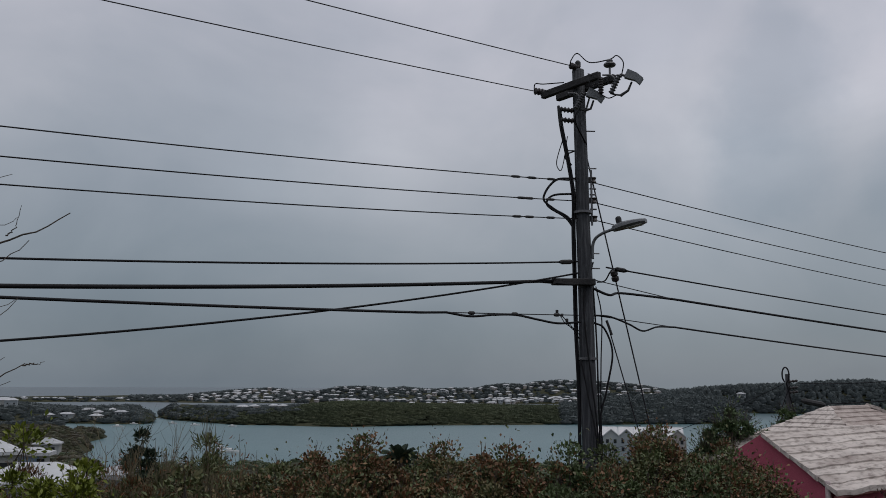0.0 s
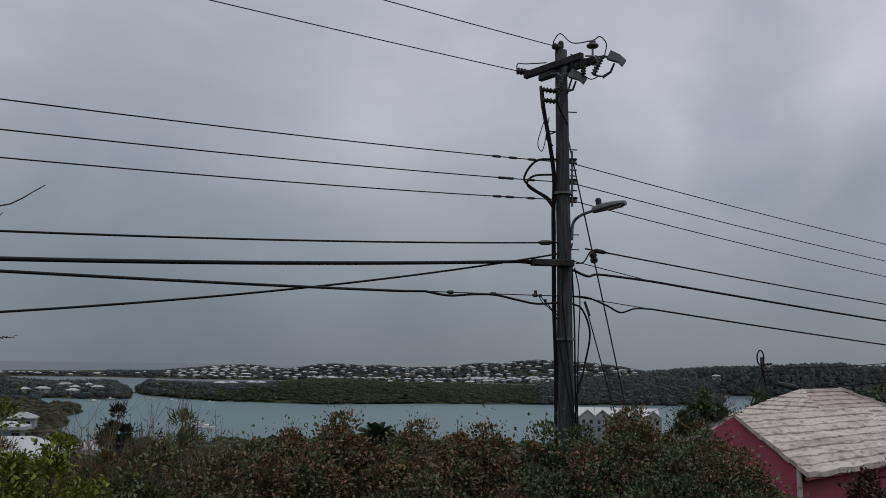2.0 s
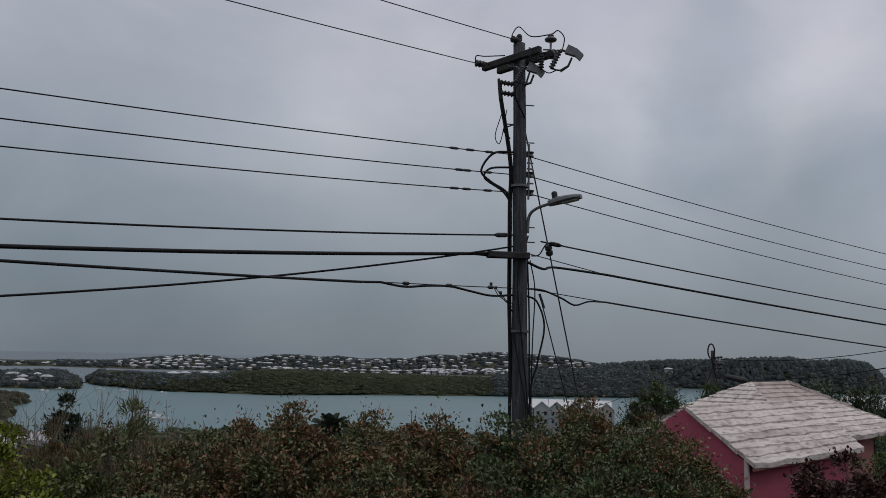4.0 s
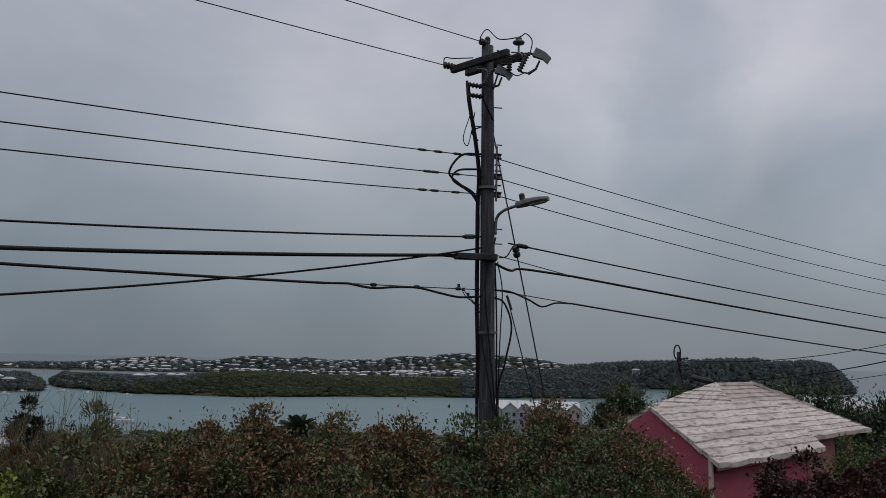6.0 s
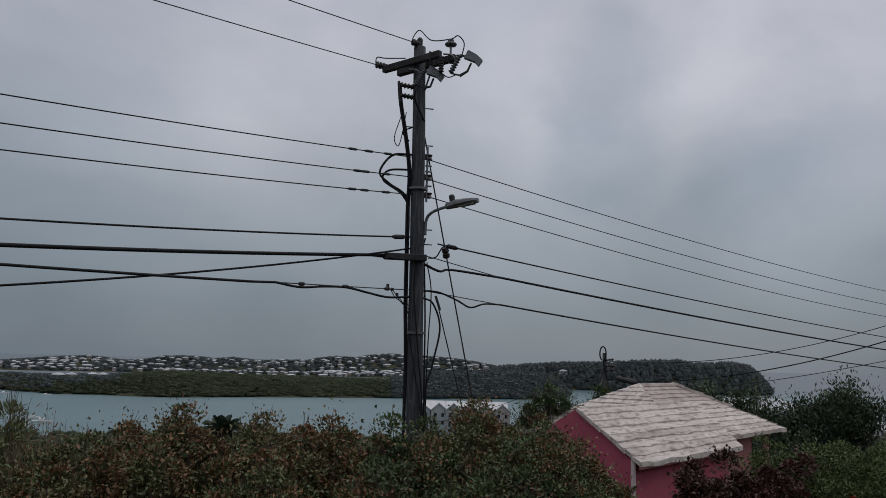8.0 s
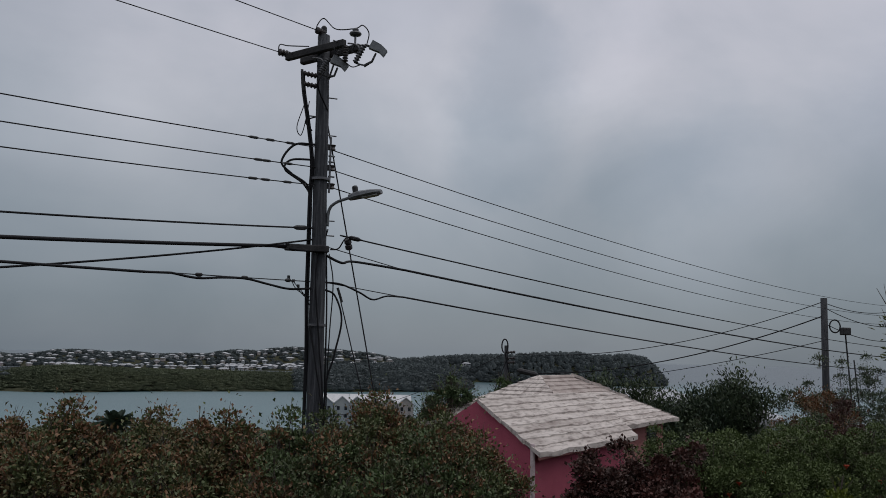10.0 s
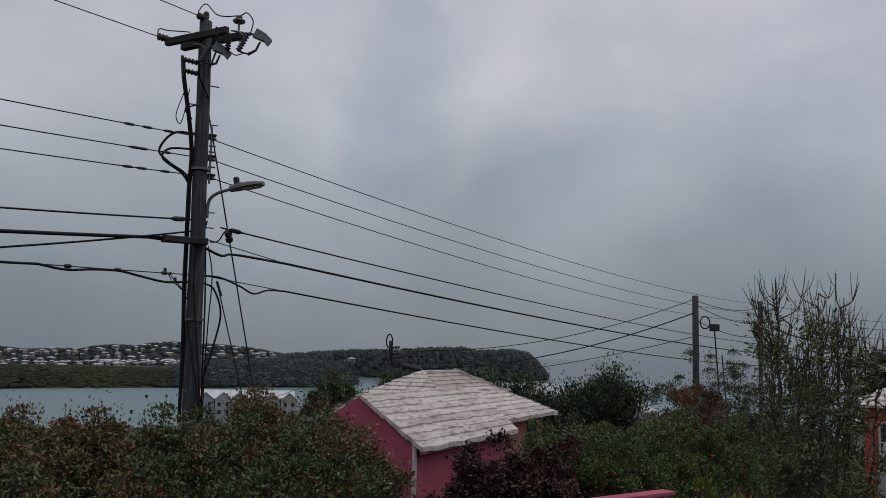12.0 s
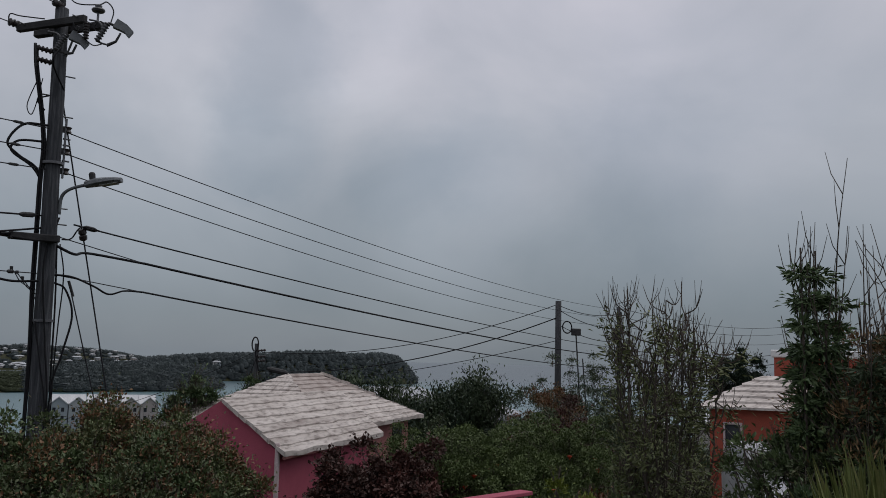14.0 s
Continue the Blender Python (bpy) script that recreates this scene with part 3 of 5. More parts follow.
    tagged(body, kind="stuff")
    return ob


def scatter(rng, n, a0, a1, d0, d1, above=SEA + 0.8, lift=0.5):
    az, d = rng.uniform(a0, a1, n), rng.uniform(d0, d1, n)
    h = land(az, d)
    ok = h > above
    az, d, h = az[ok], d[ok], h[ok]
    return np.stack([d * np.sin(np.radians(az)), d * np.cos(np.radians(az)), h + lift], 1)


rw = np.random.default_rng(5)
sp = scatter(rw, 7500, -18.5, 13, 585, 800, lift=0.0)
canopy("mangrove_scrub", "low olive-green scrub covering a flat peninsula", M_MANGROVE, sp, rw.uniform(3.0, 6.0, len(sp)), 1, 0.26, 24, 0.2)
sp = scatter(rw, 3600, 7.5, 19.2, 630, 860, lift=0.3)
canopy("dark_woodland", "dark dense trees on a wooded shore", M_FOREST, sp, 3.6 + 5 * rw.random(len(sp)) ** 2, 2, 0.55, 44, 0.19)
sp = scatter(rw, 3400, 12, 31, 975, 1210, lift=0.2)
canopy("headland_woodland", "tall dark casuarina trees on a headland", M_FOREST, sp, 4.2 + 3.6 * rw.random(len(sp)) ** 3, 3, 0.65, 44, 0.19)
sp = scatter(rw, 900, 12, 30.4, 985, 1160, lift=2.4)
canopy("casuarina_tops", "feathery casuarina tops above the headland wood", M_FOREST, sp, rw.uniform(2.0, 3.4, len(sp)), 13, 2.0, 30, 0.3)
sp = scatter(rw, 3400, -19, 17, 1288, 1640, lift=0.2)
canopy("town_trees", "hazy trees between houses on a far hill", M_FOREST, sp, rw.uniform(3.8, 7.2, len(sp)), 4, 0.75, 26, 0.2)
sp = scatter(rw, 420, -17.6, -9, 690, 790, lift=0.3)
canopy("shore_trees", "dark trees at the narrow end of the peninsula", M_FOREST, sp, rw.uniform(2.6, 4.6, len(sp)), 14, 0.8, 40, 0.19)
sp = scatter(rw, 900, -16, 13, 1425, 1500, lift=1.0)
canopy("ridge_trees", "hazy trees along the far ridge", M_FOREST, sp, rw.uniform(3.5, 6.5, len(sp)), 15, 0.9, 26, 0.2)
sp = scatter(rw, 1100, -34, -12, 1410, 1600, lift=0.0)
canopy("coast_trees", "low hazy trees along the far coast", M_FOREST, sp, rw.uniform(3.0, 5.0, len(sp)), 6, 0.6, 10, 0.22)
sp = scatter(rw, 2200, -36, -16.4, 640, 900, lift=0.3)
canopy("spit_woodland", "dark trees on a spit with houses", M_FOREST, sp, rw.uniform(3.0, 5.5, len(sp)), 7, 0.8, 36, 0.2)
sp = scatter(rw, 1700, -34, 34, 60, 345, lift=0.0)
canopy("slope_woodland", "bushy trees on the slope down to the bay", M_TREE, sp, rw.uniform(1.8, 3.4, len(sp)), 8, 0.9, 90, 0.12)
sp = scatter(rw, 3000, -34, -20.5, 75, 640, lift=-0.4)
canopy("near_bank_woodland", "brown and green winter trees on the near bank", M_WINTER, sp, rw.uniform(1.6, 3.8, len(sp)), 12, 0.9, 90, 0.12)
sp = scatter(rw, 500, 32, 60, 55, 250, lift=0.0)
canopy("hillside_bushes", "mixed bushes on the slope to open sea", M_TREE, sp, rw.uniform(1.2, 2.4, len(sp)), 9, 0.8, 90, 0.12)
sp = scatter(rw, 130, -31, -11, 17, 45, lift=-0.2)
canopy("brown_thicket", "brown winter thicket below the terrace", M_RUST, sp, rw.uniform(1.0, 1.9, len(sp)), 10, 1.0, 800, 0.055)


# ---- far houses ----
def far_house(name, label, at, size, rz, wings=1, group="houses across the bay", wall=M_FARWALL):
    """Whitewashed hip roof on pastel walls."""
    root = thing(name, label, "house", at, group, rz=rz)
    lx, ly, h = size
    for w in range(wings):
        ox, oy = (0, 0) if w == 0 else (lx * 0.42, -ly * 0.4)
        sx, sy = (lx, ly) if w == 0 else (lx * 0.5, ly * 0.8)
        part("wall", Shape().box((sx, sy, h + 2), pose(ox, oy, h / 2 - 1), 0.01), wall, root)
        e, rh = 0.5, sy * 0.26
        x0, x1, y0, y1 = ox - sx / 2 - e, ox + sx / 2 + e, oy - sy / 2 - e, oy + sy / 2 + e
        k = (y1 - y0) / 2 * 0.9
        z = h + 0.003 * w
        roof = Shape().add([(x0, y0, z), (x1, y0, z), (x1, y1, z), (x0, y1, z), (x0, y0, z + 0.35), (x1, y0, z + 0.35), (x1, y1, z + 0.35), (x0, y1, z + 0.35), (x0 + k, oy, z + 0.35 + rh), (x1 - k, oy, z + 0.35 + rh)],
                           [(3, 2, 1, 0), (0, 1, 5, 4), (1, 2, 6, 5), (2, 3, 7, 6), (3, 0, 4, 7), (4, 5, 9, 8), (5, 6, 9), (6, 7, 8, 9), (7, 4, 8)])
        part("roof", roof, M_FARROOF, root)
        for i in range(2):
            part("window", Shape().box((1.2, 0.1, 1.2), pose(ox + (i - 0.5) * sx * 0.5, oy - sy / 2 - 0.02, h * 0.55)), M_GLASS, root)
    return root


rh_ = random.Random(11)
protos = [far_house("house", "small white-roofed pastel house on the far shore", (*polar(-2 + i, 1320), ground_z(*polar(-2 + i, 1320))), s, i * 7, w) for i, (s, w) in enumerate([((8, 5, 2.4), 1), ((7, 5, 2.6), 2), ((6, 4.5, 2.4), 1), ((9, 5, 2.6), 2), ((6, 5, 4.2), 1), ((14, 5, 2.4), 1), ((5, 4, 3.2), 1)])]
small = [far_house("house", "low white-roofed house on the wooded spit", (*polar(a, d), ground_z(*polar(a, d)) + 0.2), s, a, w) for (a, d, s, w) in ((-20.8, 715, (8, 5, 2.2), 1), (-22.4, 730, (10, 5, 2.2), 1), (-12.4, 735, (7, 5, 2.4), 2))]
placed = []


def settle(n, a0, a1, d0, d1, gap, lift=0.0, of=protos):
    made, tries = 0, 0
    while made < n and tries < n * 30:
        tries += 1
        a, d = rh_.uniform(a0, a1), rh_.uniform(d0, d1)
        x, y = polar(a, d)
        z = ground_z(x, y)
        if z < SEA + 1.2 or any((x - q) ** 2 + (y - r) ** 2 < gap * gap for q, r in placed):
            continue
        placed.append((x, y))
        copy_thing(rh_.choice(of), pose(x, y, z + lift, 0, 0, rh_.uniform(-90, 90) - a))
        made += 1


settle(150, -13, 9, 1303, 1345, 7.5, -0.4)
settle(70, -17, 13, 1345, 1400, 14, 0.0)
settle(75, -16, 13.5, 1390, 1440, 15, 0.6)
settle(16, -15, -11.5, 1330, 1420, 12, 0.4)
settle(34, -30, -14, 1425, 1520, 20, -1.6, small)
settle(4, -13.2, -9.5, 715, 745, 13, 0.4, small)
settle(5, -24, -18.2, 705, 750, 16, 0.4, small[:2])
settle(1, 18.0, 18.3, 1012, 1018, 30, 3.6, small)


def townhouse(i, at, rz):
    root = thing("townhouse", "gabled waterside townhouse with white roof and pale walls", "house", at, "waterside terrace", rz=rz)
    w, d, h, g = 6.4, 9.0, 6.0, 2.6
    part("wall", Shape().add([(-w / 2, -d / 2, -7), (w / 2, -d / 2, -7), (w / 2, d / 2, -7), (-w / 2, d / 2, -7), (-w / 2, -d / 2, h), (w / 2, -d / 2, h), (w / 2, d / 2, h), (-w / 2, d / 2, h), (0, -d / 2, h + g), (0, d / 2, h + g)],
                             [(0, 1, 5, 8, 4), (2, 3, 7, 9, 6), (1, 2, 6, 5), (3, 0, 4, 7)]), M_FARWALL, root)
    for s in (-1, 1):
        part("roof", Shape().add([(0, -d / 2 - 0.4, h + g + 0.1), (0, d / 2 + 0.4, h + g + 0.1), (s * (w / 2 + 0.1), d / 2 + 0.4, h + 0.02), (s * (w / 2 + 0.1), -d / 2 - 0.4, h + 0.02),
                                  (0, -d / 2 - 0.4, h + g + 0.5), (0, d / 2 + 0.4, h + g + 0.5), (s * (w / 2 + 0.1), d / 2 + 0.4, h + 0.4), (s * (w / 2 + 0.1), -d / 2 - 0.4, h + 0.4)],
                                 [(0, 1, 2, 3), (4, 7, 6, 5), (0, 3, 7, 4), (1, 5, 6, 2), (2, 6, 7, 3)]), M_BRIGHTROOF, root)
    part("roof", Shape().add([(-w / 2, 0.6, h), (w / 2, 0.6, h), (w / 2, d / 2 + 2.6, h), (-w / 2, d / 2 + 2.6, h), (-w / 2, d / 4 + 1.6, h + g + 0.9), (w / 2, d / 4 + 1.6, h + g + 0.9)], [(3, 2, 1, 0), (0, 1, 5, 4), (2, 3, 4, 5), (1, 2, 5), (3, 0, 4)]), M_BRIGHTROOF, root)
    for sx in (-1.5, 1.5):
        for z in (1.2, 4.2):
            part("window", Shape().box((1.1, 0.15, 1.5), pose(sx, -d / 2 - 0.03, z)), M_GLASS, root)
    return root


for i in range(6):
    px, py = polar(9.3 + i * 0.98, 372)
    townhouse(i, (px, py, -23.6), -11 + (i % 2) * 5)


# ---- boats ----
def boat(at, rz, s):
    root = thing("motor_boat", "small white motor boat moored in the bay", "boat", at, "moored boats", rz=rz)
    L, W = 7 * s, 2.3 * s
    hull = Shape()
    sec = [(-0.5, 0.9, 0.9), (-0.2, 1.0, 0.9), (0.2, 0.9, 1.0), (0.42, 0.5, 1.15), (0.52, 0.05, 1.3)]
    v, f = [], []
    for x, w, h in sec:
        v += [(x * L, -w * W / 2, h * s * 0.8), (x * L, -w * W * 0.35, -0.3), (x * L, w * W * 0.35, -0.3), (x * L, w * W / 2, h * s * 0.8)]
    for i in range(len(sec) - 1):
        for k in range(4):
            a, b = i * 4 + k, i * 4 + (k + 1) % 4
            f.append((a, a + 4, b + 4, b))
    f += [(0, 1, 2, 3), (19, 18, 17, 16)]
    part("hull", hull.add(v, f), M_WHITE, root)
    part("cabin", Shape().box((L * 0.32, W * 0.7, 1.1 * s), pose(-0.02 * L, 0, 1.2 * s), 0.2), M_WHITE, root)
    part("windscreen", Shape().box((L * 0.04, W * 0.62, 0.5 * s), pose(0.145 * L, 0, 1.35 * s)), M_GLASS, root)
    return root


for a, d, s, rz in ((-13.1, 408, 1.1, 8), (-13.9, 385, 0.9, -12), (-13.6, 432, 0.8, 20), (-15.2, 660, 0.9, 10), (-13.0, 640, 0.8, -5), (-16.5, 690, 0.9, 0), (-19.6, 650, 1.0, 15), (-18.7, 690, 0.8, 5)):
    boat((*polar(a, d), SEA), rz, s)

# ---- main utility pole ----
PB, PT = Vector((2.40, 14.79, -0.9)), Vector((2.27, 14.79, 8.62))
U = Vector((0.81, 0.586, 0)).normalized()      # along the line
C = Vector((0.6, -0.8, 0))                     # along the cross arms


def on_pole(z):
    return PB.lerp(PT, (z - PB.z) / (PT.z - PB.z))


pole = thing("utility_pole", "weathered wooden utility pole carrying wires and cables", "utility pole")
rp = random.Random(4)
part("pole", Shape().tube([PB.lerp(PT, i / 14) + Vector((rp.uniform(-1, 1), rp.uniform(-1, 1), 0)) * 0.006 for i in range(15)], [0.155 - 0.0038 * i for i in range(15)], 18), M_POLE, pole, smooth=True)
arm_turn = math.degrees(math.atan2(C.y, C.x))
for s in (-1, 1):
    c = on_pole(8.33) + U * 0.15 * s - C * 0.02 + C * 0.03 * s
    part("cross_arm", Shape().box((1.36, 0.095, 0.12), pose(*c, 0, 0, arm_turn)), M_ARM, pole)
part("arm_brace", Shape().box((0.3, 0.09, 0.1), pose(*(on_pole(8.17) + Vector((-0.26, 0, 0))), 0, 0, arm_turn)), M_ARM, pole)
part("arm_brace", Shape().tube([on_pole(7.85) + Vector((0.09, -0.05, 0)), on_pole(8.3) + C * 0.35], 0.016, 6), M_STEEL, pole)
part("pole_cap", Shape().lathe([(0.105, -0.02), (0.1, 0.02), (0.05, 0.05), (0.02, 0.055)], pose(*on_pole(8.60))), M_DARKMETAL, pole)
for k in (-0.55, 0.5):
    c = on_pole(8.36) + C * k
    part("through_bolt", Shape().tube([c - U * 0.28, c + U * 0.28], 0.012, 6), M_STEEL, pole)


def insulator(parent, a, b, r=0.05, sheds=4, mat=M_PORCELAIN, name="insulator"):
    """A ribbed insulator from a to b."""
    a, b = Vector(a), Vector(b)
    L = (b - a).length
    m = Matrix.Translation(a) @ (b - a).to_track_quat("Z", "Y").to_matrix().to_4x4()
    prof = [(r * 0.35, 0)]
    for i in range(sheds):
        z = L * (i + 0.5) / sheds
        prof += [(r * 0.62, z - L * 0.32 / sheds), (r, z - L * 0.08 / sheds), (r * 0.95, z + L * 0.16 / sheds), (r * 0.6, z + L * 0.32 / sheds)]
    prof.append((r * 0.3, L))
    return part(name, Shape().lathe(prof, m, 12), mat, parent)


# dead ends of the two high wires
HV1, HV2 = on_pole(8.66) - U * 0.2 + C * 0.02, on_pole(8.40) - C * 0.78 - U * 0.3
insulator(pole, on_pole(8.66), HV1, 0.06, 3)
insulator(pole, on_pole(8.40) - C * 0.74 - U * 0.12, HV2, 0.065, 3)
part("shackle", Shape().lathe([(0.03, 0), (0.05, 0.02), (0.05, 0.1), (0.03, 0.13)], pose(*(on_pole(8.66)))), M_DARKMETAL, pole)
# post insulator with cap on the far end of the arm
PI = on_pole(8.40) + C * 0.60 + U * 0.13
part("insulator_pin", Shape().tube([PI, PI + Vector((0, 0, 0.2))], 0.018, 6), M_STEEL, pole)
part("post_insulator", Shape().lathe([(0.03, 0.14), (0.09, 0.15), (0.105, 0.175), (0.09, 0.2), (0.05, 0.21), (0.055, 0.25), (0.03, 0.27), (0.01, 0.275)], pose(*PI)), M_GREYPORC, pole)


def jumper(parent, pts, r=0.012, mat=M_CABLE, name="jumper_cable", n=8, sides=6):
    return part(name, Shape().tube(smooth_path(pts, n), r, sides), mat, parent, smooth=True)


top = PI + Vector((0, 0, 0.27))
jumper(pole, [HV1, HV1 + Vector((0.02, 0, 0.1)), HV1 + U * 0.12 + Vector((0.04, 0, 0.24)), top + Vector((-0.3, 0.2, 0.02)), top, top + C * 0.16 + Vector((0, 0, 0.02)), top + C * 0.3 + Vector((0, 0, -0.14)), top + C * 0.26 + Vector((0, 0, -0.34))], 0.010)
jumper(pole, [HV2, HV2 + Vector((0.02, 0, 0.13)), HV2 + U * 0.16 + Vector((0.05, 0, 0.16)), on_pole(8.5) - C * 0.35], 0.010)


XR, ZU = Vector((0.96, -0.28, 0)), Vector((0, 0, 1))
AE = on_pole(8.34) + C * 0.79 - U * 0.05        # outer end of the arms


def cutout(a, s=1.0):
    """Fuse cutout: bracket, tilted porcelain body, fuse tube and flared hood."""
    part("bracket", Shape().tube(smooth_path([a - XR * 0.16, a - XR * 0.02 - ZU * 0.02, a + XR * 0.05 - ZU * 0.1], 4), 0.014, 6), M_STEEL, pole)
    insulator(pole, a + XR * 0.12 * s - ZU * 0.02, a - XR * 0.03 - ZU * 0.33 * s, 0.052, 7, M_GREYPORC, "fuse_insulator")
    part("fuse_tube", Shape().tube([a + XR * 0.31 * s - ZU * 0.16, a + XR * 0.25 * s - ZU * 0.3, a + XR * 0.12 * s - ZU * 0.38 * s], [0.016, 0.02, 0.026], 8), M_DARKMETAL, pole)
    part("fuse_clip", Shape().tube(smooth_path([a - XR * 0.04 - ZU * 0.32 * s, a + XR * 0.04 - ZU * 0.35 * s, a + XR * 0.14 * s - ZU * 0.37 * s], 4), 0.014, 6), M_DARKMETAL, pole)
    part("contact", Shape().tube([a + XR * 0.12 * s - ZU * 0.02, a + XR * 0.22 * s - ZU * 0.05], 0.02, 6), M_DARKMETAL, pole)
    m = Matrix.Translation(a + XR * 0.35 * s - ZU * 0.09) @ pose(0, 0, 0, 0, 26, math.degrees(math.atan2(XR.y, XR.x)))
    w = 0.06
    v = [m @ (Vector(p) * 0.86) for p in ((-0.17, -w, -0.07), (-0.17, -w, 0.1), (0.02, -w, 0.09), (0.17, -w, 0.04), (0.15, -w, -0.09), (0.05, -w, -0.05),
                                 (-0.17, w, -0.07), (-0.17, w, 0.1), (0.02, w, 0.09), (0.17, w, 0.04), (0.15, w, -0.09), (0.05, w, -0.05))]
    part("hood", Shape().add(v, [(0, 1, 2, 3, 4, 5), (11, 10, 9, 8, 7, 6)] + [(k, 6 + k, 6 + (k + 1) % 6, (k + 1) % 6) for k in range(6)]), M_LAMP, pole)


cutout(AE + XR * 0.02 - ZU * 0.02)
cutout(AE - XR * 0.66 - ZU * 0.24 + U * 0.15, 0.85)
insulator(pole, AE - XR * 0.17 - ZU * 0.07, AE - XR * 0.17 - ZU * 0.34, 0.05, 6, M_PORCELAIN, "surge_arrester")
jumper(pole, [AE - XR * 0.17 - ZU * 0.34, AE - XR * 0.05 - ZU * 0.42, AE + XR * 0.08 - ZU * 0.38], 0.009)
jumper(pole, [AE - XR * 0.36 - ZU * 0.1, AE - XR * 0.32 - ZU * 0.2, AE - XR * 0.2 - ZU * 0.22], 0.012)
jumper(pole, [AE - XR * 0.02 - ZU * 0.05, AE - XR * 0.06 - ZU * 0.16, AE + XR * 0.04 - ZU * 0.19], 0.012)
jumper(pole, [AE - XR * 0.5 - ZU * 0.5, AE - XR * 0.6 - ZU * 0.75, on_pole(7.3) + Vector((0.09, -0.06, 0))], 0.014)
# cable terminations on the side of the pole
LS = Vector((-1, -0.1, 0)).normalized()
for z in (7.9, 7.72):
    insulator(pole, on_pole(z) + LS * 0.1, on_pole(z + 0.02) + LS * 0.34, 0.05, 4, M_PORCELAIN, "termination_insulator")
part("riser_bracket", Shape().tube([on_pole(7.98) + LS * 0.36, on_pole(7.62) + LS * 0.33], 0.024, 7), M_DARKMETAL, pole)
for i, off in enumerate((0.0, 0.035)):
    jumper(pole, [on_pole(7.95) + LS * (0.33 + off), on_pole(7.6) + LS * (0.3 + off), on_pole(7.0) + LS * (0.2 + off), on_pole(6.4) + LS * (0.13 + off), on_pole(5.8) + LS * (0.15 + off), on_pole(5.0) + LS * (0.155 + off), on_pole(4.2) + LS * (0.16 + off), on_pole(3.2) + LS * (0.155 + off * 0.6), on_pole(1.6) + LS * (0.17 + off * 0.6), on_pole(-0.5) + LS * 0.18], 0.019, name="riser_cable")
jumper(pole, [on_pole(7.4) + LS * 0.3, on_pole(7.0) + LS * 0.42, on_pole(6.85) + LS * 0.36, on_pole(7.0) + LS * 0.3, on_pole(7.45) + LS * 0.22], 0.008)
jumper(pole, [on_pole(7.2) + LS * 0.1, on_pole(7.1) + LS * 0.28, on_pole(6.95) + LS * 0.16], 0.012)
jumper(pole, [on_pole(6.72) + LS * 0.1, on_pole(6.68) + LS * 0.45, on_pole(6.38) + LS * 0.66, on_pole(6.2) + LS * 0.5, on_pole(6.02) + LS * 0.22, on_pole(5.7) + LS * 0.15, on_pole(5.0) + LS * 0.16], 0.02, name="service_loop")
jumper(pole, [on_pole(6.46) + LS * 0.12, on_pole(6.42) + LS * 0.5, on_pole(6.25) + LS * 0.6, on_pole(6.05) + LS * 0.3, on_pole(5.85) + LS * 0.15], 0.018, name="service_loop")
# secondary rack: clevis and spool at each wire
RS = -LS
WZ = {"one": 6.70, "two": 6.35, "three": 6.04}
part("rack_strip", Shape().box((0.03, 0.05, 0.95), pose(*(on_pole(6.4) + RS * 0.16))), M_STEEL, pole)
for z in WZ.values():
    part("spool", Shape().lathe([(0.03, -0.05), (0.055, -0.04), (0.035, 0), (0.055, 0.04), (0.03, 0.05)], pose(*(on_pole(z) + RS * 0.2))), M_PORCELAIN, pole)
    part("clevis", Shape().box((0.12, 0.03, 0.1), pose(*(on_pole(z) + RS * 0.16))), M_DARKMETAL, pole)
# cable arm, bands, steps
part("cable_arm", Shape().box((0.72, 0.12, 0.11), pose(*(on_pole(4.95) + LS * 0.22 - Vector((0, 0.16, 0))), 0, 0, 4)), M_ARM, pole)
for z in (3.71, 6.14):
    part("band", Shape().lathe([(0.15, -0.02), (0.158, -0.02), (0.158, 0.02), (0.15, 0.02)], pose(*on_pole(z)), 18), M_STEEL, pole)
for z, s in ((7.55, 1), (6.9, 1), (7.2, -1), (5.45, 1), (5.2, 1)):
    part("step_bolt", Shape().tube([on_pole(z), on_pole(z) + RS * 0.26 * s], 0.011, 6), M_STEEL, pole)
# loose cables down the other side
jumper(pole, [on_pole(4.3) + RS * 0.12, on_pole(4.2) + RS * 0.3, on_pole(3.8) + RS * 0.42, on_pole(3.2) + RS * 0.3, on_pole(2.5) + RS * 0.16, on_pole(0.2) + RS * 0.17], 0.016, name="drop_cable")
jumper(pole, [on_pole(5.0) + RS * 0.13, on_pole(4.0) + RS * 0.16, on_pole(3.0) + RS * 0.16, on_pole(0.5) + RS * 0.17], 0.014, name="drop_cable")
jumper(pole, [on_pole(4.9) + RS * 0.18, on_pole(4.4) + RS * 0.26, on_pole(3.6) + RS * 0.22, on_pole(2.6) + RS * 0.19, on_pole(0.0) + RS * 0.18], 0.010, name="drop_cable")
jumper(pole, [on_pole(5.3) + RS * 0.14 - Vector((0, 0.05, 0)), on_pole(4.6) - Vector((0.06, 0.17, 0)), on_pole(3.4) - Vector((-0.02, 0.17, 0)), on_pole(2.4) - Vector((-0.1, 0.16, 0)), on_pole(0) - Vector((-0.1, 0.17, 0))], 0.014, name="drop_cable")
jumper(pole, [on_pole(3.7) - Vector((0.13, 0.1, 0)), on_pole(3.0) - Vector((0.02, 0.17, 0)), on_pole(2.2) - Vector((-0.08, 0.17, 0)), on_pole(0) - Vector((-0.05, 0.18, 0))], 0.012, name="drop_cable")

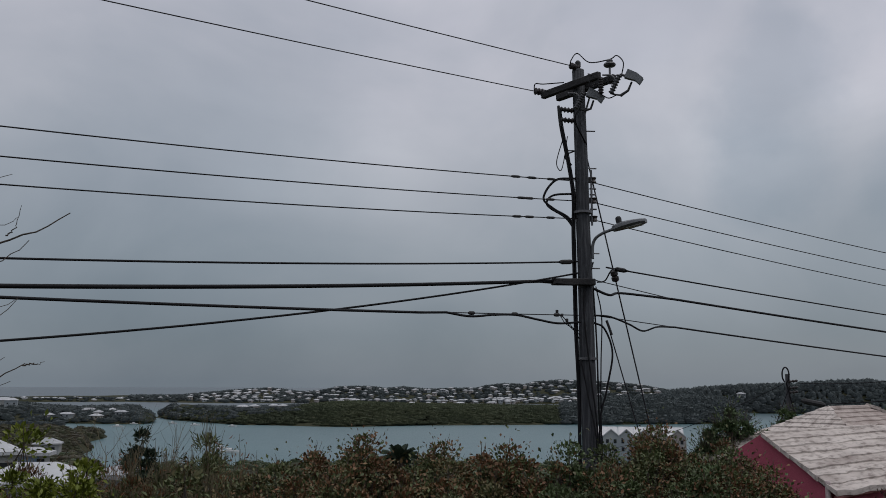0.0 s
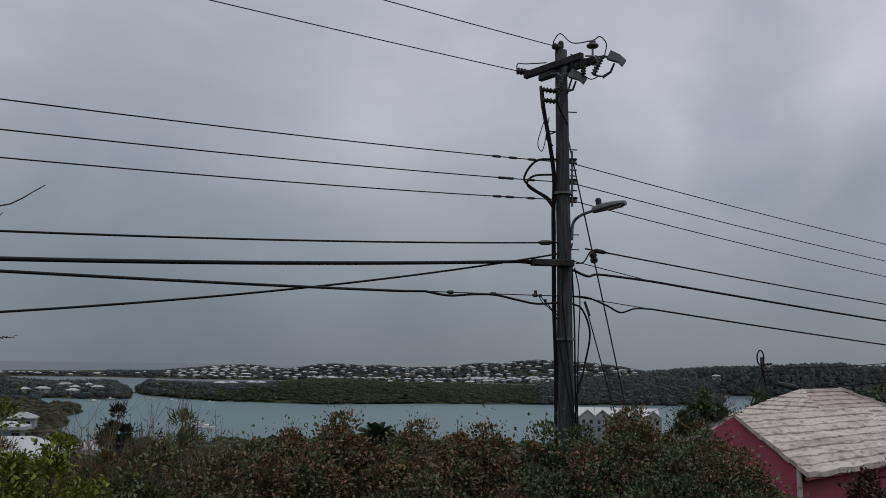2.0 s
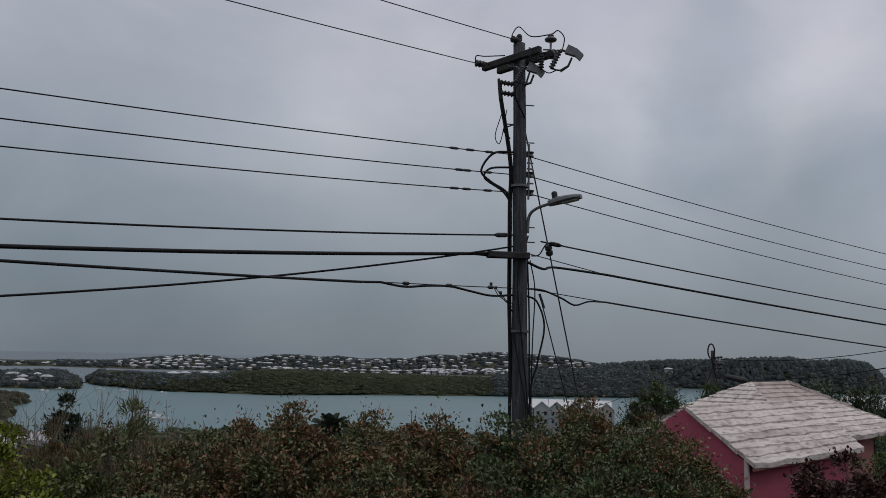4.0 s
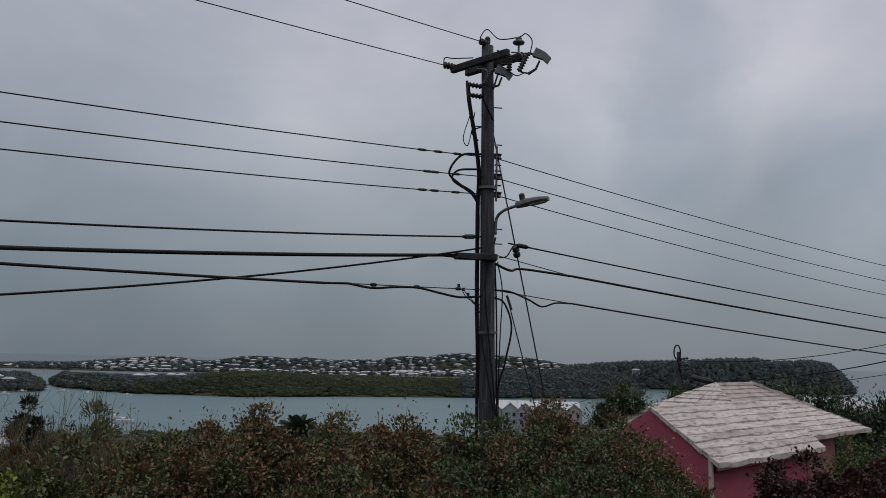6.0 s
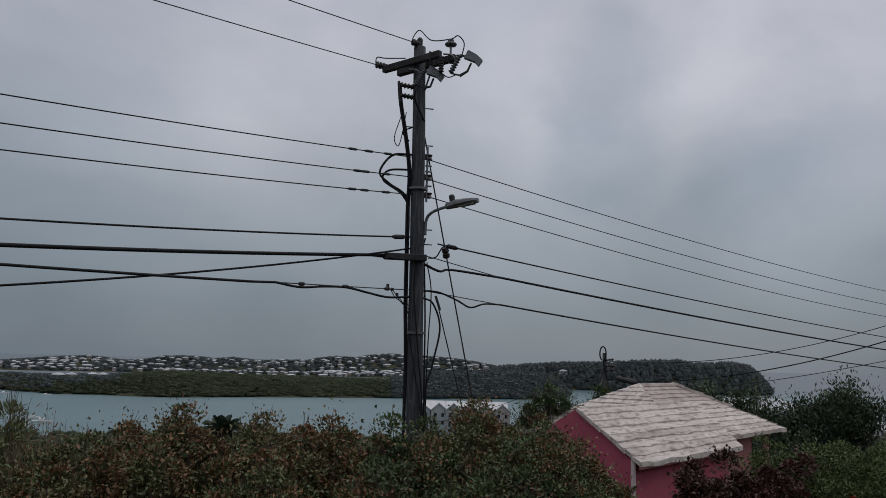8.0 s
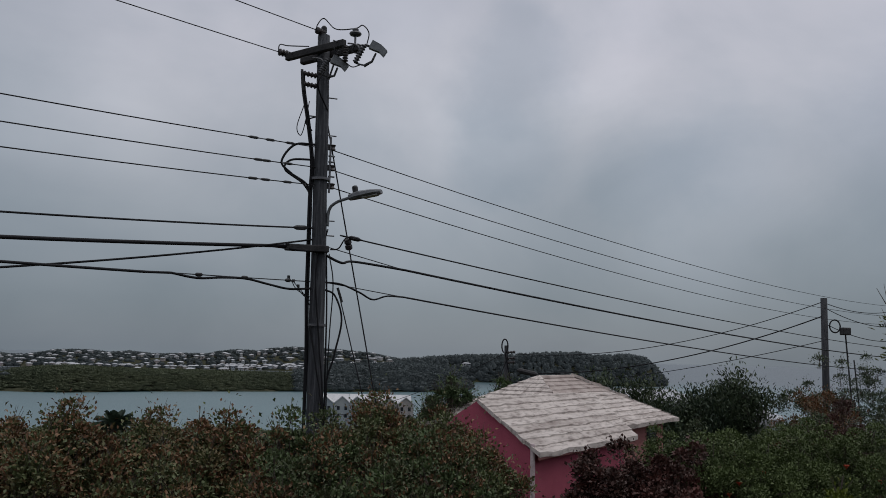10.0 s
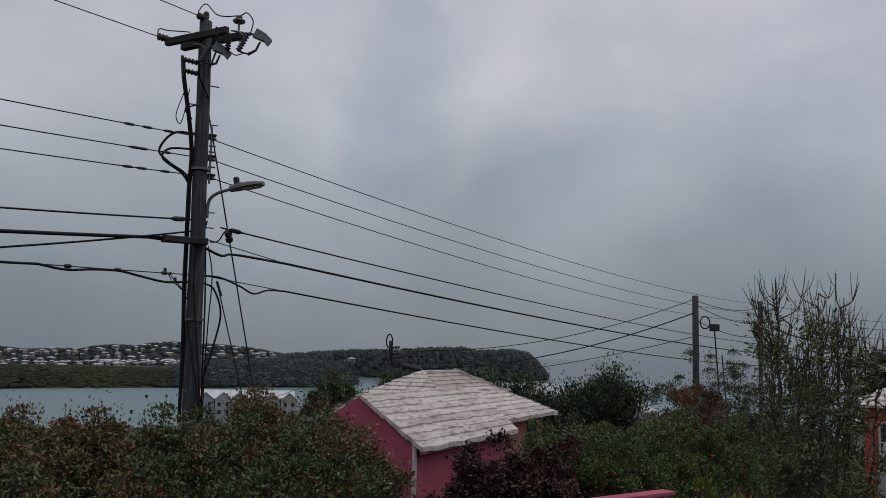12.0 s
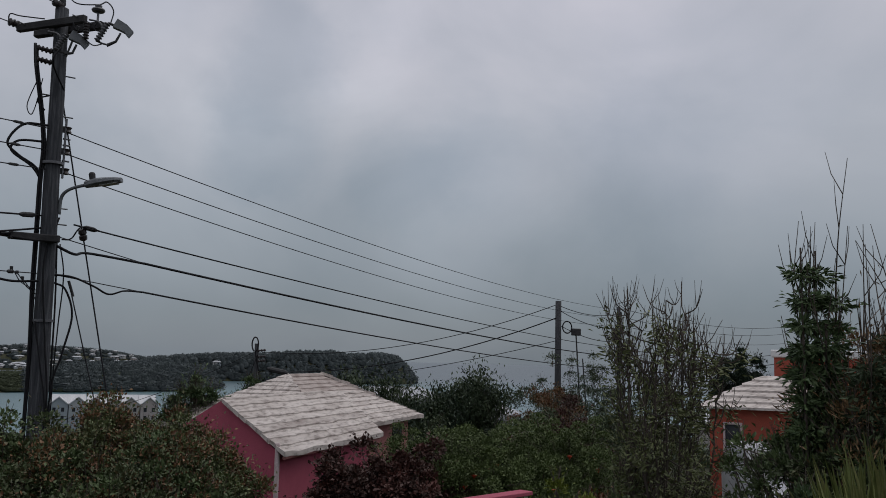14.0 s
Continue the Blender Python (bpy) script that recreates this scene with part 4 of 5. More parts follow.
for dz_, out_ in ((0.0, 0.42), (-0.08, 0.34), (0.06, 0.5)):
    jumper(pole, [on_pole(4.40 + dz_) + LS * out_ - Vector((0, 0.1, 0)), on_pole(4.33 + dz_) + LS * (out_ - 0.05) - Vector((0, 0.15, 0)), on_pole(4.2 + dz_) + LS * (out_ - 0.14) - Vector((0, 0.16, 0)), on_pole(4.1 + dz_) + LS * 0.14 - Vector((0, 0.1, 0))], 0.007, name="bonding_lead")
    part("lashing_clamp", Shape().box((0.045, 0.03, 0.05), pose(*(on_pole(4.41 + dz_) + LS * out_ - Vector((0, 0.1, 0))))), M_DARKMETAL, pole)
for z_ in (6.55, 6.45, 6.2):
    part("rack_pin", Shape().tube([on_pole(z_) + RS * 0.13, on_pole(z_) + RS * 0.24], 0.014, 6), M_STEEL, pole)

# street lamp on its bent bracket
lamp = thing("street_lamp", "grey street lamp head on a bent bracket arm", "street lamp")
jumper(lamp, [on_pole(5.35) + RS * 0.13 - Vector((0, 0.05, 0)), on_pole(5.62) + RS * 0.15 - Vector((0, 0.08, 0)), (2.56, 14.62, 5.74), (2.78, 14.48, 5.82)], 0.026, M_LAMP, "bracket_arm", 8, 8)
hm = Matrix.Translation((2.99, 14.345, 5.865)) @ (Vector((3.20, 14.20, 5.90)) - Vector((2.77, 14.49, 5.81))).to_track_quat("X", "Z").to_matrix().to_4x4()
head = Shape()
secs = [(-0.29, 0.06, 0.05), (-0.2, 0.09, 0.065), (-0.08, 0.115, 0.07), (0.08, 0.125, 0.055), (0.2, 0.11, 0.038), (0.28, 0.06, 0.022)]
v, f = [], []
for x, w, h in secs:
    v += [hm @ Vector(q) for q in ((x, -w, -0.02), (x, -w * 0.9, h * 0.5), (x, -w * 0.4, h), (x, w * 0.4, h), (x, w * 0.9, h * 0.5), (x, w, -0.02), (x, w * 0.7, -0.045), (x, -w * 0.7, -0.045))]
for i in range(len(secs) - 1):
    for k in range(8):
        a, b = i * 8 + k, i * 8 + (k + 1) % 8
        f.append((a, b, b + 8, a + 8))
f += [tuple(range(8))[::-1], tuple(range(40, 48))]
part("housing", head.add(v, f), M_LAMP, lamp)
part("lens", Shape().box((0.26, 0.14, 0.02), hm @ pose(0.08, 0, -0.05)), M_LENS, lamp)
part("photocell", Shape().lathe([(0.046, 0), (0.05, 0.09), (0.036, 0.115)], hm @ pose(-0.17, 0, 0.06)), M_DARKMETAL, lamp)


# ---- wires ----
def wire(name, label, pts, r, mat=M_CABLE, sides=6, group="overhead lines"):
    ob = part(name, Shape().tube(pts, r, sides), mat, None, smooth=True)
    return tagged(ob, label, "cable", group)


def sleeve(parent_pts, u, length, r, mat=M_DARKMETAL):
    """A splice sleeve along a line; u: place along it."""
    i = u * (len(parent_pts) - 1)
    k = int(i)
    p = parent_pts[k].lerp(parent_pts[min(k + 1, len(parent_pts) - 1)], i - k)
    d = (parent_pts[min(k + 1, len(parent_pts) - 1)] - parent_pts[k]).normalized()
    s = Shape()
    s.tube([p - d * length / 2, p - d * length * 0.3, p + d * length * 0.3, p + d * length / 2], [r * 0.5, r, r, r * 0.5], 7)
    return s


P_LEFT = Vector((-30.5, -8.9, 0))
for at, dz, off, dip in ((HV1, 0.2, 0.0, 0.36), (HV2, 0.0, -0.75, 0.42)):
    end = P_LEFT - C * off * 0.2 + Vector((0, 0, at.z + dz)) + (Vector((at.x, at.y, 0)) - Vector((2.27, 14.79, 0)))
    wire("high_voltage_wire", "thin bare high-voltage wire dead-ended on the pole", sag_line(at, end, dip, 60), 0.0085, M_WIRE)
for z, e, s in ((6.66, 6.70, 0.84), (6.32, 6.3, 0.82), (6.02, 6.0, 0.84)):
    a = on_pole(z) + LS * 0.1 - Vector((0, 0.08, 0))
    pts = sag_line(a, P_LEFT + Vector((0, 0, e)), s, 90)
    w = wire("secondary_wire", "thin insulated supply wire running to the pole", pts, 0.0085, M_CABLE)
    for u in (0.0145, 0.0265, 0.0315):
        part("splice", sleeve(pts, u * rp.uniform(0.92, 1.06), 0.2, 0.022), M_DARKMETAL, w)
a = on_pole(5.31) + LS * 0.1
pts = sag_line(a, P_LEFT + Vector((0, 0, 5.35)), 1.0, 90)
w = wire("service_cable", "dark service cable with a dead-end clamp", pts, 0.0135)
part("dead_end_clamp", sleeve(pts, 0.007, 0.3, 0.04), M_DARKMETAL, w)
pts = sag_line(on_pole(4.97) + LS * 0.5 - Vector((0, 0.15, 0)), P_LEFT + Vector((0, 0, 5.05)), 0.98, 90)
wire("trunk_cable", "thick black lashed trunk cable", pts, 0.027)
wire("trunk_lead", "black cable lead bending onto the pole arm", smooth_path([pts[1], pts[0] - Vector((0.1, 0, 0.03)), on_pole(4.92) + LS * 0.5 - Vector((0, 0.2, 0)), on_pole(4.9) + LS * 0.2 - Vector((0, 0.2, 0))]), 0.022)
pts = sag_line(on_pole(4.42) + LS * 0.13, P_LEFT + Vector((0, 0, 5.25)), 0.55, 90)
wire("telephone_strand", "thin steel strand carrying a telephone cable", pts, 0.008, M_WIRE)
wire("telephone_cable", "black telephone cable hung below its strand", smooth_path([on_pole(4.3) + LS * 0.12 - Vector((0, 0.1, 0)), on_pole(4.27) + LS * 0.5 - Vector((0, 0.2, 0)), pts[2] - Vector((0, 0, 0.08)), pts[3] - Vector((0, 0, 0.015)), pts[4] - Vector((0, 0, 0.02)), pts[5] - Vector((0, 0, 0.05)), pts[6]]) + [p - Vector((0, 0, 0.012)) for p in pts[7:]], 0.018)
for u in (0.012, 0.034, 0.055):
    tagged(part("cable_clamp", sleeve(pts, u, 0.12, 0.03), M_DARKMETAL), "small dark clamp on the telephone strand", "clamp", "cable clamps")
wire("service_drop", "slack service cable dropping to a house", sag_line(on_pole(5.12) + LS * 0.1, (-12.4, 5.5, 3.3), 0.45, 40), 0.015)

P4 = Vector((34.3, 36.5, 0))
for z, e, s in ((6.66, 6.1, 0.46), (6.32, 5.6, 0.48), (6.02, 5.2, 0.53)):
    wire("secondary_wire", "thin insulated supply wire running to the next pole", sag_line(on_pole(z) + RS * 0.18, P4 + Vector((0, 0, e)), s, 60), 0.0085, M_CABLE)
pts = sag_line(on_pole(5.24) + RS * 0.15 + U * 0.3, P4 + Vector((0, 0, 4.02)), 0.22, 60)
w = wire("service_cable", "dark service cable with a dead-end clamp", pts, 0.0135)
part("dead_end_clamp", sleeve(pts, 0.009, 0.28, 0.04), M_DARKMETAL, w)
jumper(w, [on_pole(4.97) + RS * 0.2, on_pole(5.0) + RS * 0.34, on_pole(5.2) + RS * 0.5, pts[1]], 0.012, name="lead")
pts = sag_line(on_pole(4.9) + RS * 0.15, P4 + Vector((0, 0, 3.55)), 0.22, 60)
wire("trunk_cable", "thick black lashed trunk cable", smooth_path([on_pole(4.88) + RS * 0.1, on_pole(4.76) + RS * 0.4, pts[1] - Vector((0, 0, 0.04)), pts[3]]) + pts[4:], 0.022)
wire("trunk_strand", "thin steel strand above the trunk cable", [on_pole(5.02) + RS * 0.1, pts[3]], 0.008, M_WIRE)
pts = sag_line(on_pole(4.42) + RS * 0.13, P4 + Vector((0, 0, 2.9)), 0.25, 60)
wire("telephone_strand", "thin steel strand carrying a telephone cable", pts[:4], 0.008, M_WIRE)
wire("telephone_cable", "black telephone cable looping beside its strand", smooth_path([on_pole(4.42) + RS * 0.1, on_pole(4.4) + RS * 0.4, pts[1] + Vector((0.12, 0, -0.08)), pts[2] + Vector((-0.1, 0, -0.13)), pts[2] + Vector((0.15, 0, -0.06)), pts[3]]) + pts[4:], 0.016)

# stay wires with a strain insulator
stay = thing("stay_wire", "steel stay wires with a strain insulator holding the pole", "cable")
S0, S1 = on_pole(7.2) + RS * 0.08, Vector((4.45, 16.3, -1.2))
part("upper_stay", Shape().tube([S0, S1], 0.012, 6), M_WIRE, stay)
m = Matrix.Translation(S0.lerp(S1, 0.248)) @ (S1 - S0).to_track_quat("Z", "Y").to_matrix().to_4x4()
part("strain_insulator", Shape().lathe([(0.03, -0.1), (0.06, -0.08), (0.065, -0.02), (0.045, 0), (0.065, 0.02), (0.06, 0.08), (0.03, 0.1)], m), M_PORCELAIN, stay)
part("lower_stay", Shape().tube([on_pole(4.3) + RS * 0.35, S1], 0.010, 6), M_WIRE, stay)
part("stay_grip", Shape().tube([on_pole(4.34) + RS * 0.34, on_pole(4.1) + RS * 0.42], 0.022, 6), M_DARKMETAL, stay)


# ---- poles further off ----
def far_pole(label, at, top, r, tilt=(0, 0)):
    root = thing("utility_pole", label, "utility pole")
    a, b = Vector(at), Vector(at) + Vector((tilt[0], tilt[1], top - at[2]))
    part("pole", Shape().tube([a, a.lerp(b, 0.5), b], [r * 1.2, r * 1.1, r], 12), M_FARPOLE, root, smooth=True)
    return root


p2 = far_pole("plain dark wooden pole with a coil of spare cable", (25.6, 31.0, -3.2), 5.9, 0.13)
tv = [(25.9 + 0.26 * math.cos(a), 30.75, 4.75 + 0.26 * math.sin(a)) for a in np.linspace(0, 6.28, 17)]
part("cable_coil", Shape().tube(tv, 0.03, 6), M_CABLE, p2)
p3 = far_pole("leaning utility pole with looped cable behind the house", (15.9, 42.1, -3.5), 3.75, 0.10)
part("cable_loop", Shape().tube([(15.78 + 0.16 * math.cos(a), 42.0, 3.72 + 0.34 * math.sin(a)) for a in np.linspace(-1.3, 4.4, 18)], 0.035, 6), M_CABLE, p3)
part("brace", Shape().tube([(15.75, 41.9, 3.4), (16.45, 42.0, 0.5)], 0.035, 6), M_CABLE, p3)
part("brace", Shape().tube([(15.9, 41.9, 3.2), (15.0, 42.3, 0.6)], 0.02, 6), M_CABLE, p3)
for z in (3.4, 3.1, 2.9):
    insulator(p3, (15.9, 42.0, z), (16.3, 41.9, z + 0.05), 0.07, 3, M_PORCELAIN)
tv = [Vector((16.4, 41.9, 2.55)), Vector((17.3, 41.4, 2.35))]
part("splice_case", Shape().tube([tv[0], tv[0].lerp(tv[1], 0.15), tv[0].lerp(tv[1], 0.85), tv[1]], [0.06, 0.13, 0.13, 0.05], 8), M_DARKMETAL, p3)
for z, e, s, r in ((5.73, 3.35, 0.75, 0.016), (5.15, 2.4, 0.6, 0.024), (4.15, 1.75, 0.35, 0.014)):
    wire("service_line", "cable strung between two poles behind the house", sag_line((25.5, 31.0, z), (16.1 if e != 2.4 else 17.3, 41.9, e), s, 30), r)
wire("service_line", "thin cable dropping away behind the trees", sag_line((15.7, 42.1, 3.3), (10.5, 60, -1.0), 0.4, 20), 0.014)
p4 = far_pole("utility pole half hidden by branches", (34.3, 36.5, -3.0), 6.25, 0.1)
part("rack", Shape().box((0.1, 0.1, 1.6), pose(34.25, 36.3, 5.2)), M_DARKMETAL, p4)
part("transformer", Shape().lathe([(0.22, 0), (0.25, 0.1), (0.25, 0.6), (0.2, 0.68)], pose(34.0, 36.3, 4.4), 12), M_DARKMETAL, p4)
P5 = Vector((66, 50, 0))
for z, e, s, r in ((6.2, 6.6, 0.5, 0.014), (5.75, 6.0, 0.5, 0.014), (5.3, 5.2, 0.5, 0.014), (4.02, 4.4, 0.5, 0.022), (3.55, 3.6, 0.5, 0.03)):
    wire("secondary_wire", "supply wire running on past the last pole", sag_line(P4 + Vector((0, 0, z)), P5 + Vector((0, 0, e)), s, 30), r)
for z, e in ((5.7, 5.9), (5.5, 5.1), (4.85, 4.4)):
    wire("service_line", "slack cable between neighbouring poles", sag_line((25.65, 31.0, z), P4 + Vector((0, 0, e)), 0.25, 20), 0.016)
mast = thing("leaning_mast", "thin leaning mast with a small box on top", "mast", (27.6, 31.8, 0))
part("mast_pole", Shape().tube([(0.3, 0, -3.2), (-0.3, 0, 4.5)], 0.035, 6), M_DARKMETAL, mast)
part("mast_pole", Shape().tube([(0.75, 0, -3.2), (0.1, 0, 3.4)], 0.03, 6), M_DARKMETAL, mast)
part("box", Shape().box((0.42, 0.25, 0.32), pose(-0.3, 0, 4.6)), M_DARKMETAL, mast)

# ---- rose house ----
HE, HR = Vector((0.75, 0.66, 0)).normalized(), Vector((-0.66, 0.75, 0)).normalized()
H0 = Vector((8.60, 20.2, 0))
SL = math.tan(radians(26.6))


def hp(s, r, z):
    return H0 + HE * s + HR * r + Vector((0, 0, z))


house = thing("house", "rose-red cottage with a stepped limewashed stone roof", "house")


def prism(pts, z0, z1):
    n = len(pts)
    v = [hp(s, r, z0) for s, r in pts] + [hp(s, r, z1) for s, r in pts]
    return Shape().add(v, [tuple(range(n))[::-1], tuple(range(n, 2 * n))] + [(i, (i + 1) % n, n + (i + 1) % n, n + i) for i in range(n)])


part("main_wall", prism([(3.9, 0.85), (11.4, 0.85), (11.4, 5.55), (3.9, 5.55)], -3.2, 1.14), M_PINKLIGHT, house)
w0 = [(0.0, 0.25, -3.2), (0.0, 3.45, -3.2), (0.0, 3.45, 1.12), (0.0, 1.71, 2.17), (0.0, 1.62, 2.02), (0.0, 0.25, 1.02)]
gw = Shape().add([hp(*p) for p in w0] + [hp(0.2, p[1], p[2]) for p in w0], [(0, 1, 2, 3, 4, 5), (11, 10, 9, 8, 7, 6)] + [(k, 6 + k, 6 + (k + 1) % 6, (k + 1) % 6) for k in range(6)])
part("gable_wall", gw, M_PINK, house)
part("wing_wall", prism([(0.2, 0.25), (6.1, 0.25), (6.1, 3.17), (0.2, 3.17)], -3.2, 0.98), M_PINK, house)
part("plinth", prism([(0.06, 0.19), (6.1, 0.19), (6.1, 3.2), (0.06, 3.2)], -3.3, -1.7), M_PINK, house)


def course(s0, s1, r0, r1, s2, s3, z0, axis, lift=0.06, over=0.05, k=SL):
    """One course of stone slates on a slope: ragged lower edge s0..s1 at r0, upper edge s2..s3 at r1."""
    z1 = z0 + abs(r1 - r0) * k
    t = 0.075
    w = (lambda s, r, z: hp(s, r, z)) if axis == 0 else (lambda s, r, z: hp(r, s, z))
    sign = 1 if r1 > r0 else -1
    n = max(3, int(abs(s1 - s0) / 0.32))
    sag = [0.004 * math.sin(i * 0.9 + z0 * 37) for i in range(n + 1)]
    v = []
    for i in range(n + 1):
        u = i / n
        a = s0 + (s1 - s0) * u + (rp.uniform(-0.05, 0.05) if 0 < i < n else rp.uniform(-0.09, 0.06) * (1 if i == 0 else -1))
        b = s2 + (s3 - s2) * u
        o = (over + rp.uniform(-0.02, 0.025)) * sign
        low = z0 - abs(o) * k
        top_ = low + t + lift * rp.uniform(0.6, 1.1) + sag[i]
        v += [w(a, r0 - o, low), w(a, r0 - o, top_), w(b, r1, z1), w(b, r1, z1 + t + 0.01)]
    f = [(0, 1, 3, 2), (4 * n + 2, 4 * n + 3, 4 * n + 1, 4 * n)]
    for i in range(n):
        p, q = 4 * i, 4 * i + 4
        f += [(p, q, q + 1, p + 1), (p + 1, q + 1, q + 3, p + 3), (p + 3, q + 3, q + 2, p + 2), (p + 2, q + 2, q, p)]
    return Shape().add(v, f)


def slope(name, n, s0, s1, r0, r1, z0, hip0, hip1, axis, k=SL):
    dr = (r1 - r0) / n
    for i in range(n):
        a, b = abs(dr) * i, abs(dr) * (i + 1)
        part("roof_course", course(s0 + hip0 * a, s1 - hip1 * a, r0 + dr * i, r0 + dr * (i + 1), s0 + hip0 * b, s1 - hip1 * b, z0 + a * k, axis, k=k), M_ROOFTOP if name == "front" and i > n - 5 else M_ROOF, house)


# main hip roof, then the gabled wing that runs out of it
slope("front", 12, 3.55, 11.9, 0.5, 3.2, 1.15, 1.07, 1.1, 0)
slope("back", 12, 3.55, 11.9, 5.9, 3.2, 1.15, 1.07, 1.1, 0)
slope("left", 12, 0.5, 5.9, 3.55, 6.44, 1.15, 0.934, 0.934, 1)
slope("right", 12, 0.5, 5.9, 11.9, 8.93, 1.15, 0.91, 0.91, 1)
slope("wing_front", 8, -0.1, 6.5, 0.0, 1.71, 0.92, 0, -0.35, 0, 0.69)
slope("wing_back", 8, 0.2, 6.2, 3.42, 1.71, 0.92, 0, 0, 0, 0.69)
part("ridge_cap", Shape().tube([hp(6.35, 3.2, 2.58), hp(9.05, 3.2, 2.58)], 0.09, 8), M_ROOFTOP, house)
part("wing_ridge_cap", Shape().tube([hp(0.02, 1.71, 2.15), hp(5.8, 1.71, 2.15)], 0.06, 8), M_ROOF, house)
part("eave_board", Shape().tube([hp(0.0, 0.04, 0.86), hp(6.4, 0.04, 0.86)], 0.045, 8), M_PINKLIGHT, house)
pipe = [hp(0.06, 0.3, 1.12), hp(-0.02, 0.22, 1.14), hp(-0.03, 0.2, 1.0), hp(-0.03, 0.2, -1.0), hp(-0.03, 0.2, -3)]
part("drainpipe", Shape().tube(smooth_path(pipe, 5), 0.06, 8), M_WHITEPIPE, house, "white painted downpipe", True)
part("wall_cable", Shape().tube([hp(0.1, 0.3, 0.62), hp(0.1, 2.6, 0.66)], 0.008, 5), M_CABLE, house)
part("window", Shape().box((0.06, 0.9, 0.5), Matrix.Translation(hp(10.2, 0.84, 0.72)) @ pose(0, 0, 0, 0, 0, math.degrees(math.atan2(HE.y, HE.x)) + 90)), M_GLASS, house)

# ---- low wall and lawn ----
wl_a, wl_b = Vector((7.5, 11.42, 0)), Vector((9.35, 11.9, 0))
gw = thing("garden_wall", "low rose garden wall with pierced blocks", "wall")
md = math.degrees(math.atan2(wl_b.y - wl_a.y, wl_b.x - wl_a.x))
wmid, wlen = (wl_a + wl_b) / 2, (wl_b - wl_a).length
part("wall_body", Shape().box((wlen, 0.16, 1.5), Matrix.Translation(wmid + Vector((0, 0, 0.13))) @ pose(0, 0, 0, 0, 0, md), 0.05), M_PINK, gw)
part("coping", Shape().box((wlen + 0.06, 0.26, 0.06), Matrix.Translation(wmid + Vector((0, 0, 1.16))) @ pose(0, 0, 0, 0, 0, md)), M_PINK, gw)
for k in range(9):
    q = wl_a.lerp(wl_b, (k + 0.5) / 9)
    ring = Shape()
    for dx_, dz_, sx_, sz_ in ((-0.085, 0, 0.025, 0.2), (0.085, 0, 0.025, 0.2), (0, 0.09, 0.14, 0.025), (0, -0.09, 0.14, 0.025)):
        ring.box((sx_, 0.12, sz_), Matrix.Translation(q + Vector((0, 0, 1.0))) @ pose(0, 0, 0, 0, 0, md) @ pose(dx_, 0, dz_))
    part("pierced_block", ring, M_WHITEPIPE, gw)
lawn = Shape().add([(15.5, 17.0, -0.45), (20.5, 17.5, -0.6), (21.5, 24.0, -1.2), (16.5, 24.0, -1.3), (15.5, 17.0, -3), (20.5, 17.5, -3), (21.5, 24.0, -3), (16.5, 24.0, -3)], [(0, 1, 2, 3), (0, 4, 5, 1), (1, 5, 6, 2), (2, 6, 7, 3), (3, 7, 4, 0)])
tagged(part("lawn", lawn, M_LAWN), "patch of dry yellowing lawn", "lawn", kind="structure")

# ---- terracotta houses and parked van ----
def block_house(label, at, size, rz, mat, hip=0.0, windows=((0.0, 0.0),)):
    root = thing("house", label, "house", at, rz=rz)
    lx, ly, h = size
    part("wall", Shape().box((lx, ly, h + 3), pose(0, 0, h / 2 - 1.5), 0.004), mat, root)
    e = 0.25
    if hip:
        n = 6
        for i in range(n):
            k0, k1 = i / n, (i + 1) / n
            a0, b0, a1, b1 = lx / 2 + e, ly / 2 + e, lx / 2 + e, ly / 2 + e
            m = min(lx, ly) / 2 * 0.92
            q = lambda k, z: [(-(a0 - m * k), -(b0 - m * k), z), (a0 - m * k, -(b0 - m * k), z), (a0 - m * k, b0 - m * k, z), (-(a0 - m * k), b0 - m * k, z)]
            z0, z1 = h + hip * k0, h + hip * k1
            v = q(k0 - 0.02, z0) + q(k0 - 0.02, z0 + 0.07) + q(k1, z1 + 0.02)
            part("roof_course", Shape().add(v, [(3, 2, 1, 0), (0, 1, 5, 4), (1, 2, 6, 5), (2, 3, 7, 6), (3, 0, 4, 7), (4, 5, 9, 8), (5, 6, 10, 9), (6, 7, 11, 10), (7, 4, 8, 11), (8, 9, 10, 11)]), M_ROOF, root)
    else:
        part("parapet", Shape().box((lx + 0.2, ly + 0.2, 0.25), pose(0, 0, h + 0.1)), M_WHITE, root)
    for x, z in windows:
        w = part("window", Shape().box((0.42, 0.08, 1.0), pose(x, -ly / 2 - 0.02, z)), M_GLASS, root)
        frame_ = Shape()
        for dx_, dz_, sx_, sz_ in ((-0.24, 0, 0.06, 1.06), (0.24, 0, 0.06, 1.06), (0, 0.53, 0.54, 0.06), (0, -0.54, 0.6, 0.07), (0, 0, 0.42, 0.04)):
            frame_.box((sx_, 0.1, sz_), pose(x + dx_, -ly / 2 - 0.035, z + dz_))
        part("window_frame", frame_, M_WHITEPIPE, w)
    return root


block_house("terracotta-red house with a stepped white hip roof", (24.2, 18.5, 0), (4.0, 4.0, 2.0), -50, M_ORANGE, 0.95, ((-1.35, 1.05), (1.3, 1.05)))
block_house("larger terracotta-red house with flat white roof edge", (30.0, 18.9, 0), (6.5, 6, 3.6), -54, M_ORANGE, 0, ((-1.5, 2.2), (1.5, 2.2)))

